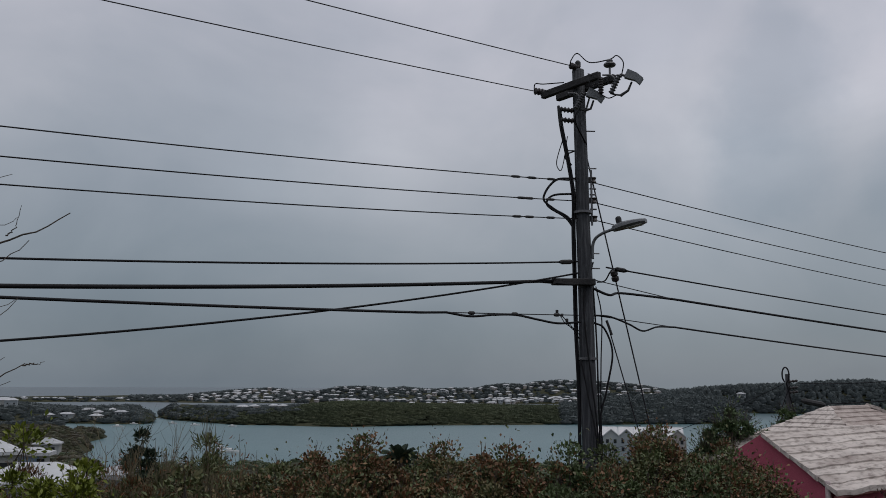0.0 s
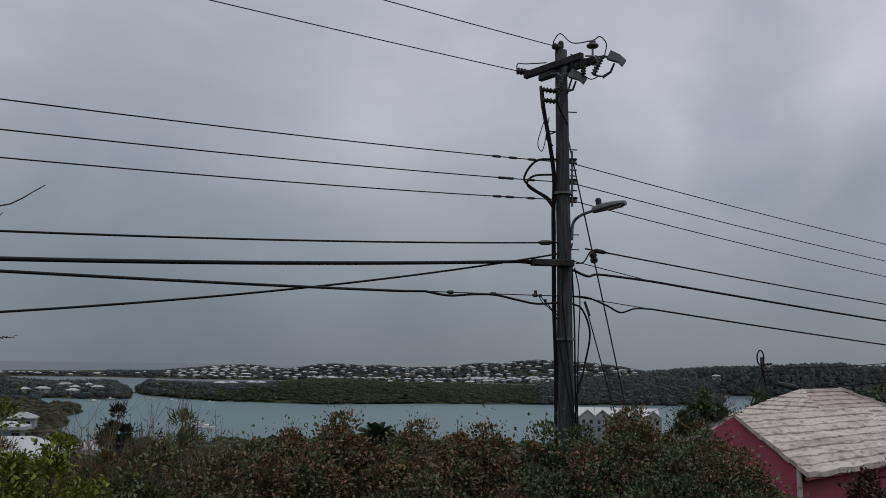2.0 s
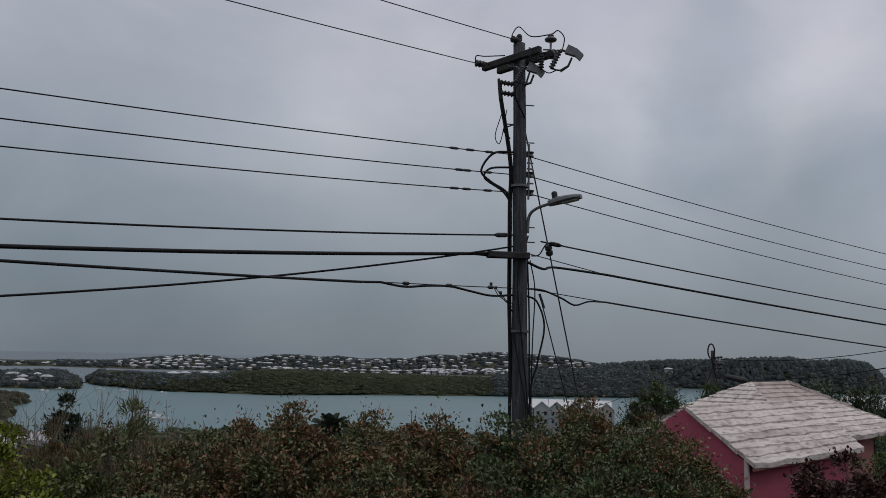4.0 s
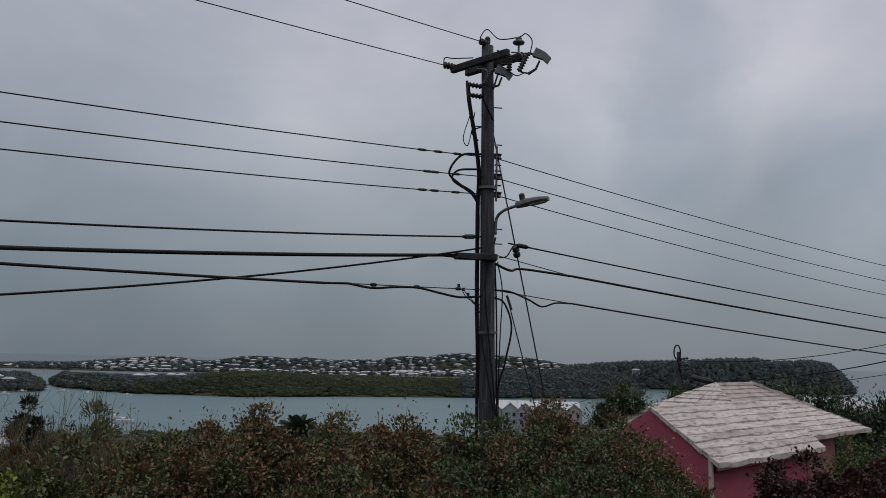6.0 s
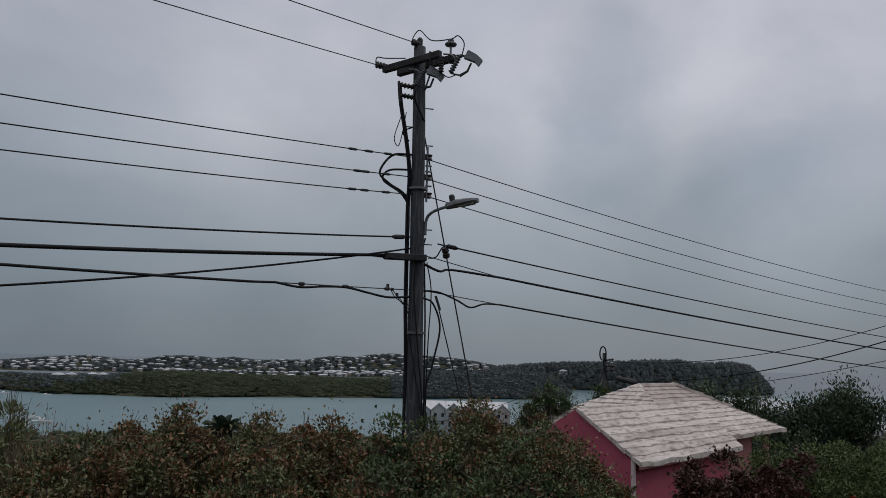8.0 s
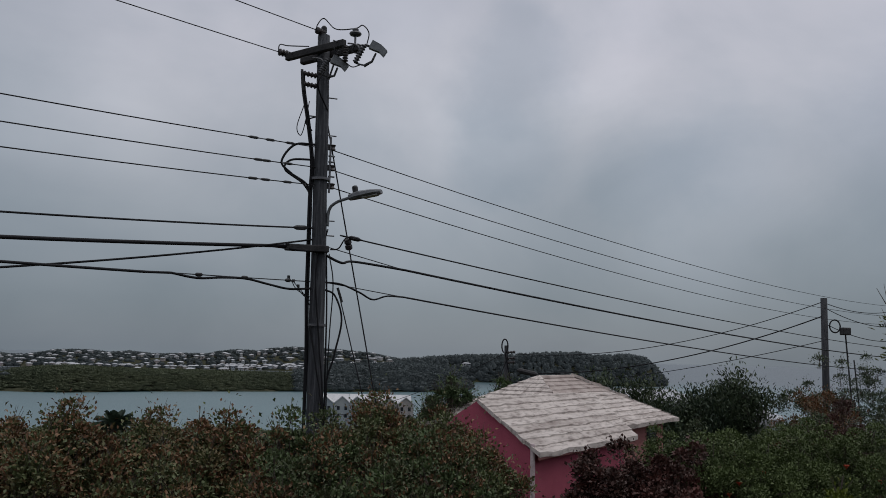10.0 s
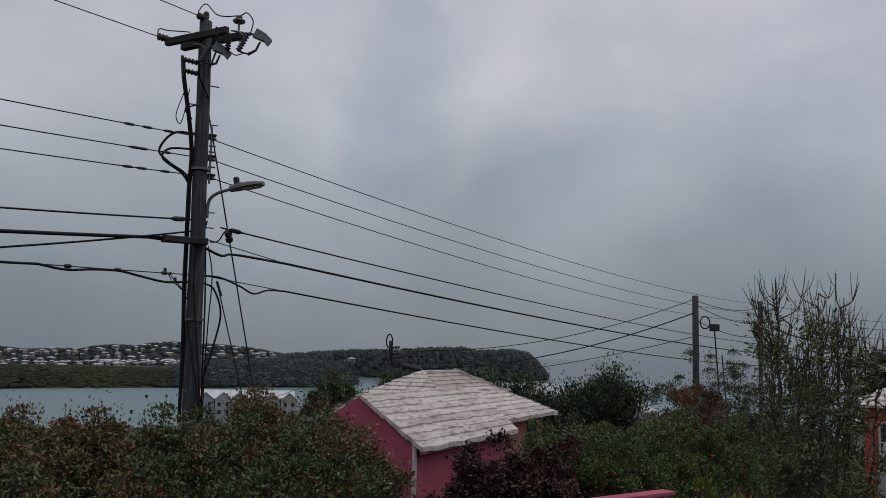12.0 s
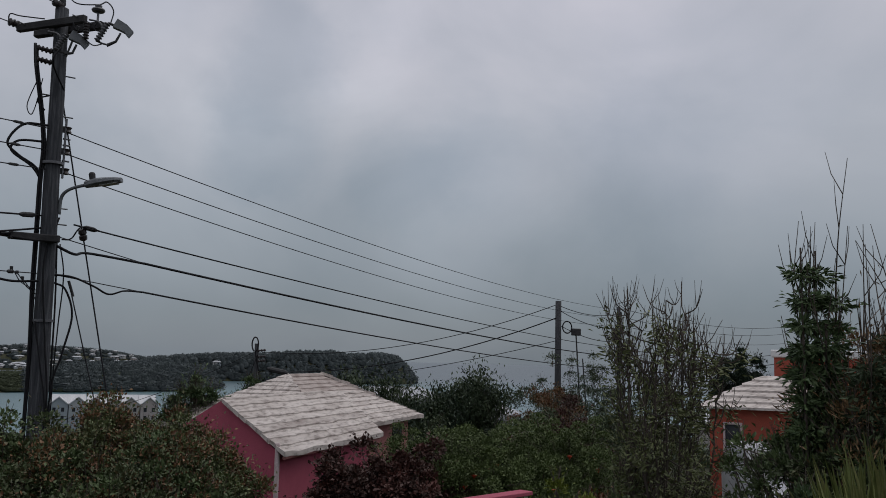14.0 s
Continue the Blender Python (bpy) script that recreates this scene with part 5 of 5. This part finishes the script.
van = thing("parked_van", "white van parked nose-on behind bushes", "van", (19.2, 14.75, -0.6), rz=-35)
vs = [(-1.9, 0.82, 0.35, 1.75), (-1.7, 0.84, 0.3, 1.9), (0.2, 0.86, 0.3, 1.92), (0.9, 0.84, 0.3, 1.15), (1.7, 0.8, 0.32, 0.95), (1.95, 0.7, 0.4, 0.75)]
v, f = [], []
for x, w, z0, z1 in vs:
    v += [(w, -x, z0), (w * 1.02, -x, (z0 + z1) / 2), (w * 0.86, -x, z1 - 0.06), (w * 0.5, -x, z1), (-w * 0.5, -x, z1), (-w * 0.86, -x, z1 - 0.06), (-w * 1.02, -x, (z0 + z1) / 2), (-w, -x, z0)]
for i in range(len(vs) - 1):
    for k in range(8):
        a, b = i * 8 + k, i * 8 + (k + 1) % 8
        f.append((a, b, b + 8, a + 8))
f += [tuple(range(8))[::-1], tuple(range(40, 48))]
part("body", Shape().add(v, f), M_VAN, van)
part("windscreen", Shape().add([(-0.66, -0.3, 1.84), (0.66, -0.3, 1.84), (0.74, -0.88, 1.24), (-0.74, -0.88, 1.24)], [(0, 3, 2, 1)]), M_GLASS, van)
for sx in (-0.6, 0.6):
    part("headlight", Shape().box((0.3, 0.1, 0.18), pose(sx, -1.88, 0.72)), M_LENS, van)
part("bumper", Shape().box((1.5, 0.12, 0.22), pose(0, -1.97, 0.42)), M_VAN, van)
for sx in (-0.76, 0.76):
    for sy in (-1.25, 1.3):
        wh = part("wheel", Shape().lathe([(0.2, -0.1), (0.3, -0.09), (0.32, 0), (0.3, 0.09), (0.2, 0.1)], pose(sx, sy, 0.32, 0, 90, 0)), M_CABLE, van)
        part("rim", Shape().lathe([(0.05, -0.106), (0.19, -0.104), (0.19, 0.104), (0.05, 0.106)], pose(sx, sy, 0.32, 0, 90, 0)), M_STEEL, wh)

# ---- roofs below on the seaward side ----
for x, y, eave, sz, rz in ((-28.2, 64.0, -3.75, (6.5, 4.4, 3), 10), (-22.9, 66.1, -3.5, (2.6, 2.4, 3), -20), (-46.4, 94.5, -4.1, (4.5, 5, 3), 30), (-42.7, 96.0, -4.35, (2.6, 1.8, 2), 8), (-118.7, 275.5, -15.4, (7, 6, 3), 15), (-44.5, 101, -6.9, (6, 4, 3), 12), (-32.5, 70.5, -4.6, (4, 4, 3), -25)):
    far_house("house", "white-roofed house on the slope among trees", (x, y, eave - sz[2]), sz, rz, 1, "houses below the hill")
bw = thing("pool_wall", "pale blue rendered wall below white roofs", "wall", (-43.7, 94.6, -6.6), rz=24)
part("wall_face", Shape().box((4.4, 0.4, 2.2), pose(0, 0, 1.1), 0.1), M_BLUE, bw)
x, y = polar(-25.9, 775)
ph = far_house("house", "long pink house on a wooded hillside", (x, y, ground_z(x, y)), (18, 8, 5), 20, 2, "houses across the bay")
for a, d in ((41.5, 150), (43.2, 165), (39.8, 175), (44.6, 140), (36.8, 190), (50, 120)):
    x, y = polar(a, d)
    far_house("house", "white-roofed house by the open sea", (x, y, ground_z(x, y) + 1.5), (9, 7, 4), rh_.uniform(-40, 40), 1, "houses by the sea")


for x, y, zr, sz, rz in ((27.0, 48.5, 0.5, (5.5, 2.4, 4.5), -30), (29.8, 43.2, -0.1, (3.6, 2.2, 3.5), -38)):
    far_house("house", "white-walled house half hidden behind a tree", (x, y, zr - sz[2]), sz, rz, 1, "houses by the sea", M_WHITE)


# ---- shrubs of the long hedge ----
def z_at(x, y):
    return ground_z(x, y) - 0.1


rs = random.Random(21)
kinds = [shrub("hedge_shrub", "ragged green and rust-red hedge shrub", "shrub", m, (x, 11.0, z_at(x, 11.0) - 0.18), (0.95, 0.78, 1.2), 1700, 18, 0.05, 30 + i, "long hedge", 0.3, 0.6, 0.62, tall=13, hollow=0.6, tips=M_NEWLEAF, share=0.5 if m is M_HEDGE else 0.2)
         for i, (m, x) in enumerate(((M_HEDGE, -1.0), (M_HEDGE, -1.9), (M_HEDGEGREEN, 1.5), (M_HEDGE, 0.1), (M_HEDGEGREEN, 3.0)))]
for x, y, k, dz in ((-1.4, 11.7, 3, 0.0), (-0.5, 11.3, 1, -0.02), (0.8, 11.2, 0, 0.0), (2.3, 11.3, 4, -0.22), (2.6, 12.2, 1, 0.22), (3.3, 12.2, 3, 0.22), (2.9, 12.8, 0, 0.25), (3.9, 12.9, 1, 0.25), (4.1, 11.9, 0, -0.2), (3.5, 11.2, 0, -0.35), (3.9, 12.4, 4, -0.1),
                    (-2.1, 10.2, 1, -0.3), (-1.2, 10.0, 0, -0.3), (0.2, 9.9, 3, -0.35), (1.3, 10.0, 2, -0.35), (2.3, 10.1, 4, -0.35), (3.0, 10.2, 2, -0.5), (1.4, 12.0, 1, 0.0), (-0.1, 12.1, 0, 0.05), (-1.9, 12.2, 3, 0.0)):
    copy_thing(kinds[k], pose(x, y, z_at(x, y) + dz - 0.2 + rs.uniform(-0.14, 0.06), 0, 0, rs.uniform(0, 360)))
# small leafless tree on the seaward side
rt = np.random.default_rng(31)
for bx, by, bh in ((-6.6, 17.2, 5.2), (-5.4, 18.6, 4.6), (-7.6, 18.4, 4.8)):
    wt = thing("winter_tree", "small leafless tree with pale stems", "tree", (bx, by, z_at(bx, by)), "winter trees")
    limb, tips = Shape(), []
    grow(limb, tips, rt, Vector((0, 0, -0.3)), Vector((0.05, 0, 1)), bh * 0.42, 0.05, 3, 0.25, 3, 0.68, 0.25, 6, 0.45)
    part("trunk", limb, M_REEDS, wt)
# reeds and bare shrubs at the seaward end
for i, (x, y, h) in enumerate(((-3.9, 11.6, 2.2), (-4.6, 12.4, 2.2), (-3.2, 12.0, 2.45), (-4.0, 10.2, 1.9), (-5.3, 11.4, 2.0), (-2.8, 11.2, 2.25), (-2.9, 10.2, 1.85))):
    shrub("reedy_shrub", "thin dry reedy shrub with sparse leaves", "shrub", M_RUST if i % 3 == 1 else M_OLIVE, (x, y, z_at(x, y)), (0.75, 0.7, h / 2 * 0.95), 700, 15, 0.07, 60 + i, "reedy shrubs", 0.45, 1.3, 0.22, M_REEDS, tall=26, hollow=0.4, stalks=0.85, tips=M_RUST, share=0.4)
for i, (x, y, h) in enumerate(((-4.4, 9.2, 1.8), (-3.6, 9.0, 1.7), (-5.4, 9.8, 1.7), (-2.9, 9.2, 1.5))):
    shrub("lime_shrub", "bright yellow-green leafy shrub", "shrub", M_LIME if i != 3 else M_HEDGE, (x, y, z_at(x, y)), (0.85, 0.75, h * 0.62), 900, 14, 0.065, 70 + i, "lime shrubs", 0.25, 0.6, 0.55)
# beside the house
for i, (x, y, rr, h) in enumerate(((8.2, 15.5, 1.05, 2.3), (9.15, 15.2, 1.1, 2.35), (8.6, 14.7, 0.9, 2.0))):
    shrub("maroon_shrub", "dense dark maroon-leaved shrub", "shrub", M_MAROON, (x, y, z_at(x, y)), (rr, 0.9, h / 2), 1100, 14, 0.08, 80 + i, "maroon shrubs", 0.25, 0.5, 0.7)
trims = [shrub("clipped_hedge", "clipped green hedge with scattered red blooms", "hedge", M_TRIM, (10.3, 16.0, z_at(10.3, 16.0)), (1.1, 0.9, 1.32), 1800, 16, 0.05, 90 + i, "clipped hedge", 0.12, 0.5, 0.6, hollow=0.75) for i in range(2)]
rf = random.Random(8)
for hedge in trims:
    for k in range(7):
        a_, e_ = rf.uniform(0, 6.28), rf.uniform(0.1, 0.9)
        p_ = Vector((1.15 * math.cos(a_) * math.cos(e_), 0.95 * math.sin(a_) * math.cos(e_), 1.32 + 1.4 * math.sin(e_)))
        part("bloom", Shape().lathe([(0.005, -0.03), (0.02, 0.0), (0.05, 0.03), (0.055, 0.045), (0.015, 0.03)], Matrix.Translation(p_), 7), M_BLOOM, hedge, "orange-red blossom")
for i, (x, y, dz) in enumerate(((10.6, 15.7, 0), (11.6, 15.9, 0.0), (12.7, 16.2, -0.05), (10.2, 17.0, 0.1), (11.4, 17.2, 0.15), (12.6, 17.6, 0.1), (13.6, 17.2, -0.05), (13.5, 15.6, -0.3), (9.9, 15.0, -0.2), (10.5, 14.6, -0.3), (11.4, 14.8, -0.3), (12.6, 15.0, -0.3))):
    copy_thing(trims[i % 2], pose(x, y, z_at(x, y) + dz, 0, 0, i * 47))
for i, (x, y, h, m) in enumerate(((13.2, 19.2, 2.8, M_RUST), (15.0, 20.0, 2.9, M_RUST), (16.3, 19.4, 3.0, M_MAROON), (14.2, 22.5, 2.7, M_TREE), (17.6, 22.0, 3.1, M_TREE), (18.3, 19.0, 2.4, M_TREE), (12.2, 21.0, 2.6, M_TRIM), (19.8, 24.5, 3.8, M_RUST), (22, 27, 4.2, M_TREE), (15.8, 25.5, 3.2, M_TREE), (25, 29.5, 4.3, M_TREE), (28.5, 32, 4.6, M_TREE), (31, 30, 4.6, M_TRIM), (21.0, 22.5, 3.0, M_TREE))):
    shrub("garden_shrub", "loose garden shrub of mixed leaf colours", "shrub", m, (x, y, z_at(x, y)), (1.25, 1.1, h / 2), 900, 14, 0.075, 110 + i, "garden shrubs", 0.4, 0.6, 0.5)
# trees behind the house
for i, (x, y, h, s, m) in enumerate(((21.0, 36.6, 5.7, 0.4, M_TREE), (23.6, 35.0, 6.5, 0.4, M_TREE), (18.2, 38.5, 5.3, 0.4, M_TREE), (25.6, 34.4, 5.8, 0.4, M_TREE), (22.2, 36.0, 5.8, 0.4, M_CASUARINA), (19.6, 37.4, 5.4, 0.4, M_TREE))):
    leafy_tree("broad_tree", "broad dark-green tree behind the cottage", "tree", m, (x, y, z_at(x, y)), h, s * 0.8, 140 + i, 0.19, 34, 3, 0.16, "trees behind the cottage", 0.8)
for i, (x, y, b_low, r_) in enumerate(((8.3, 26.8, 3.45, 0.55), (13.3, 35.7, 3.4, 0.7), (8.85, 27.1, 3.1, 0.42), (7.8, 27.0, 3.05, 0.42))):
    shrub("young_tree", "young feathery tree above the hedge", "tree", M_FRESH, (x, y, z_at(x, y)), (r_ * 1.1, r_, r_ * 1.15), 260, 24, 0.13, 160 + i, "young trees", 0.55, 0.6, 0.3, base=b_low, hollow=0.3)
for i, (x, y, h) in enumerate(((44.1, 38.0, 6.1), (44.8, 37.3, 6.6), (45.4, 36.5, 6.0))):
    root = shrub("cypress", "dark upright cypress tree", "tree", M_CASUARINA, (x, y, z_at(x, y)), (0.5, 0.5, h / 2), 900, 14, 0.2, 170 + i, "cypresses", 0.7, 1.5, 0.3)
root = shrub("small_cypress", "small dark conical conifer", "tree", M_CASUARINA, (-6.85, 20.9, z_at(-6.85, 20.9)), (0.42, 0.42, 2.0), 600, 22, 0.11, 180, "", 0.25, 1.0, 0.35, hollow=0.2)


def palm(at, height, n, L, seed):
    rng = np.random.default_rng(seed)
    root = thing("palm_tree", "palm with a round head of stiff fronds", "palm", at, "palms")
    part("trunk", Shape().tube([(0, 0, -0.5), (0.03, 0, height * 0.5), (0, 0.02, height)], [0.16, 0.13, 0.12], 9), M_BARK, root)
    for i in range(n):
        a, e = i * 2.399, rng.uniform(-0.2, 1.25)
        d = Vector((math.cos(a) * math.cos(e), math.sin(a) * math.cos(e), math.sin(e)))
        pts = [Vector((0, 0, height)) + d * L * t - Vector((0, 0, 0.35 * L * t * t)) for t in (0, 0.25, 0.5, 0.75, 1)]
        fr = Shape().tube(pts, [0.02, 0.016, 0.012, 0.008, 0.004], 4, False)
        for k in range(14):
            t = 0.2 + 0.8 * k / 14
            p = Vector((0, 0, height)) + d * L * t - Vector((0, 0, 0.35 * L * t * t))
            for s in (-1, 1):
                q = d.cross(Vector((0, 0, 1))).normalized() * s * L * 0.28 * (1.1 - 0.6 * t) + d * L * 0.16
                w = Vector((0, 0, 0.02)) + d * 0.03
                fr.add([p - w, p + w, p + q - Vector((0, 0, 0.06))], [(0, 1, 2)])
        part("frond", fr, M_CASUARINA, root)
    return root


palm((-1.0, 20.5, z_at(-1, 20.5)), 3.3, 34, 0.5, 3)
x, y = polar(8.2, 352)
palm((x, y, -25.5), 5.0, 22, 2.6, 5)

# ---- tall half-bare trees at the far end of the terrace ----
def foliage(root, mat, pos, al, leaf, rng, width=0.32, droop=0.35):
    ob = new("crown", leaf_mesh("crown", mat, np.array(pos), np.array(al), leaf * rng.uniform(0.6, 1.3, len(pos)), rng, width, droop))
    ob.parent = root
    return tagged(ob, kind="stuff")


def candelabra(label, at, stems, height, spread, seed, mat):
    """Stems that swing outward and then straight up into bare twigs, leaves in tufts lower down."""
    rng = np.random.default_rng(seed)
    root = thing("half_bare_tree", label, "tree", at, "half-bare trees")
    pos, al = [], []
    for i in range(stems):
        a, out, h = i * 2.4 + rng.uniform(-0.3, 0.3), spread * rng.uniform(0.25, 1.0), height * rng.uniform(0.78, 0.98)
        e = Vector((math.cos(a), math.sin(a), 0))
        path = smooth_path([e * 0.1 + Vector((0, 0, -0.3)), e * out * 0.45 + Vector((0, 0, h * 0.28)), e * out * 0.85 + Vector((0, 0, h * 0.52)), e * out + Vector((0, 0, h * 0.76)), e * out * 0.98 + Vector((0, 0, h * 0.92))], 5)
        path = [p + Vector(rng.normal(0, 0.012, 3)) for p in path]
        wood = Shape().tube(path, [0.02 * (1 - 0.7 * k / len(path)) for k in range(len(path))], 6, False)
        for k in range(4, len(path)):
            for _ in range(1 + k % 2):
                d = (Vector(rng.normal(0, 0.45, 3)) + e * 0.2 + Vector((0, 0, 0.35))).normalized()
                p, L = path[k], rng.uniform(0.22, 0.55)
                q = p + d * L * 0.5
                t2 = q + (d * 0.5 + Vector((0, 0, 0.8))).normalized() * L * 0.6
                wood.tube(smooth_path([p, q, t2], 3), [0.009, 0.008, 0.007, 0.006, 0.005, 0.004, 0.0025], 4, False)
                for _ in range(2):
                    d2 = (Vector(rng.normal(0, 0.4, 3)) + Vector((0, 0, 0.7))).normalized()
                    wood.tube([q, q + d2 * L * 0.4, q + d2 * L * 0.6 + Vector((0, 0, L * 0.25))], [0.005, 0.004, 0.002], 3, False)
                if p.z < height * 0.8 and rng.random() < (0.9 if p.z < height * 0.62 else 0.4):
                    n = 34
                    pos += list(np.array(q)[None] + rng.normal(0, 0.075, (n, 3)))
                    al += [np.array(d)] * n
        part("stem", wood, M_TWIG, root)
    foliage(root, mat, pos, al, 0.07, rng)
    return root


def columns(label, at, stems, top, whip, seed, mat, spread=0.22, thick=0.12):
    """Upright leafy columns with bare whips rising out of them."""
    rng = np.random.default_rng(seed)
    root = thing("half_bare_tree", label, "tree", at, "half-bare trees")
    pos, al = [], []
    for i in range(stems):
        a, r = i * 2.4, spread * (0.3 + 0.7 * (i / max(1, stems - 1)))
        e = Vector((math.cos(a), math.sin(a), 0))
        h = top * rng.uniform(0.8, 1.02)
        path = smooth_path([e * r * 0.4 + Vector((0, 0, -0.3)), e * r * 0.8 + Vector((0, 0, h * 0.5)), e * r + Vector((0, 0, h))], 8)
        wood = Shape().tube(path, [0.018 * (1 - 0.6 * k / len(path)) for k in range(len(path))], 6, False)
        for _ in range(2):
            k = rng.integers(len(path) * 3 // 4, len(path))
            p = path[k]
            d = Vector((rng.normal(0, 0.22), rng.normal(0, 0.22), 1)).normalized()
            L = rng.uniform(0.55, 1.0) * whip
            w = smooth_path([p, p + d * L * 0.5 + Vector(rng.normal(0, 0.03, 3)), p + d * L + Vector((rng.normal(0, 0.08), 0, 0.1))], 4)
            wood.tube(w, [0.0065 - 0.0005 * q for q in range(len(w))], 4, False)
            for _ in range(2):
                q = w[rng.integers(2, len(w) - 2)]
                d3 = Vector((rng.normal(0, 0.5), rng.normal(0, 0.5), 0.9)).normalized()
                wood.tube([q, q + d3 * 0.2, q + d3 * 0.3 + Vector((0, 0, 0.1))], [0.005, 0.004, 0.002], 3, False)
        part("stem", wood, M_TWIG, root)
        n = 1150
        t = 1 - 0.58 * rng.random(n) ** 1.2
        k = (t * (len(path) - 1)).astype(int)
        base_ = np.array([path[q][:] for q in k])
        swell = thick * (0.5 + 0.8 * np.abs(np.sin(t * 17 + i * 2)))[:, None]
        off = rng.normal(0, 1, (n, 3))
        off[:, 2] *= 0.5
        pos += list(base_ + off * swell)
        al += list(off + np.array([0, 0, 0.1]))
    foliage(root, mat, pos, al, 0.072, rng, 0.3, 0.35)
    return root


candelabra("tangled half-bare tree with upright grey twigs", (7.47, 7.09, z_at(7.47, 7.09)), 14, 4.1, 0.72, 200, M_OLIVE)
columns("leafy tree with bare whips above", (6.64, 4.56, z_at(6.64, 4.56)), 6, 3.3, 0.95, 201, M_FRESH, 0.2, 0.05)
columns("slender tree with curled dark leaves", (6.72, 3.98, z_at(6.72, 3.98)), 3, 3.1, 1.2, 202, M_TREE, 0.2, 0.07)
bare = thing("bare_tree", "leafless grey tree with spreading branches", "tree", (-4.95, 8.2, z_at(-4.95, 8.2)))
rb = np.random.default_rng(77)
trunk_pts = [(0, 0, -0.3), (0.04, 0, 1.6), (-0.02, 0.05, 3.2), (0.05, 0, 4.6), (0.1, 0, 5.4)]
part("trunk", Shape().tube(trunk_pts, [0.07, 0.06, 0.045, 0.03, 0.012], 8), M_BARK, bare, smooth=True)


def limb(z, reach, rise, hook, r, start=0.0):
    """A branch that leaves the trunk at height z, climbs by rise and turns up by hook at its tip."""
    out = Vector((0.963, 0.27, 0))
    way = [out * (start + (reach - start) * u) + Vector((0, 0, z - bare.location.z + rise * u + hook * u ** 4)) + Vector(rb.normal(0, 0.008, 3)) for u in np.linspace(0, 1, 14)]
    part("branch", Shape().tube(way, [r * (1 - 0.75 * k / 14) for k in range(14)], 6), M_TWIG, bare)


for row in ((4.44, 1.36, 0.3, 0.2, 0.016), (4.69, 0.91, 0.1, 0.2, 0.008, 0.8), (4.62, 0.9, 0.25, 0.0, 0.007, 0.5), (4.2, 1.0, 0.24, 0.2, 0.011), (4.95, 0.82, 0.3, 0.06, 0.008), (3.6, 0.93, 0.2, 0.28, 0.009),
            (3.6, 0.93, 0.45, 0.04, 0.008), (2.85, 1.05, 0.62, 0.02, 0.014), (3.46, 1.2, 0.03, 0.0, 0.009, 1.03), (3.1, 0.94, 0.14, 0.08, 0.008), (3.2, 0.86, 0.2, 0.14, 0.008)):
    limb(*row)
for i, (x, y, h, m) in enumerate(((6.5, 6.7, 1.15, M_HEDGEGREEN), (6.2, 4.6, 0.95, M_FRESH), (6.1, 7.05, 1.3, M_LIME), (7.6, 6.6, 1.3, M_RUST), (6.62, 4.6, 1.95, M_HEDGEGREEN), (6.78, 4.3, 2.0, M_HEDGEGREEN), (6.3, 4.2, 1.25, M_OLIVE), (6.5, 7.7, 1.2, M_LIME), (7.9, 7.9, 1.5, M_RUST), (5.9, 4.1, 1.2, M_FRESH))):
    shrub("terrace_shrub", "tangled shrub on the terrace edge", "shrub", m, (x, y, z_at(x, y)), (0.55, 0.55, h / 2), 900, 14, 0.05, 210 + i, "terrace shrubs", 0.25, 0.7, 0.4)
for i, (x, y, h) in enumerate(((6.95, 4.1, 2.5), (7.2, 4.5, 2.6))):
    shrub("dry_shrub", "dry rust-brown shrub of thin upright stalks", "shrub", M_DRY, (x, y, z_at(x, y)), (0.5, 0.5, h / 2), 520, 14, 0.07, 240 + i, "dry shrubs", 0.45, 1.2, 0.16, tall=34, stalks=0.6)
rg = np.random.default_rng(9)
ga, gd = np.radians(rg.uniform(58.3, 63.5, 2600)), rg.uniform(4.8, 6.4, 2600)
gp = np.stack([gd * np.sin(ga), gd * np.cos(ga), rg.uniform(1.1, 1.6, 2600)], 1)
gal = np.tile(np.array([[0.0, 0.0, 2.6]]), (2600, 1))
gob = new("tall_grass", leaf_mesh("tall_grass", M_GRASS, gp, gal, rg.uniform(0.6, 1.4, 2600), rg, 0.032, -0.4))
tagged(gob, "tall yellow-green grass on the terrace edge", "grass", kind="stuff")
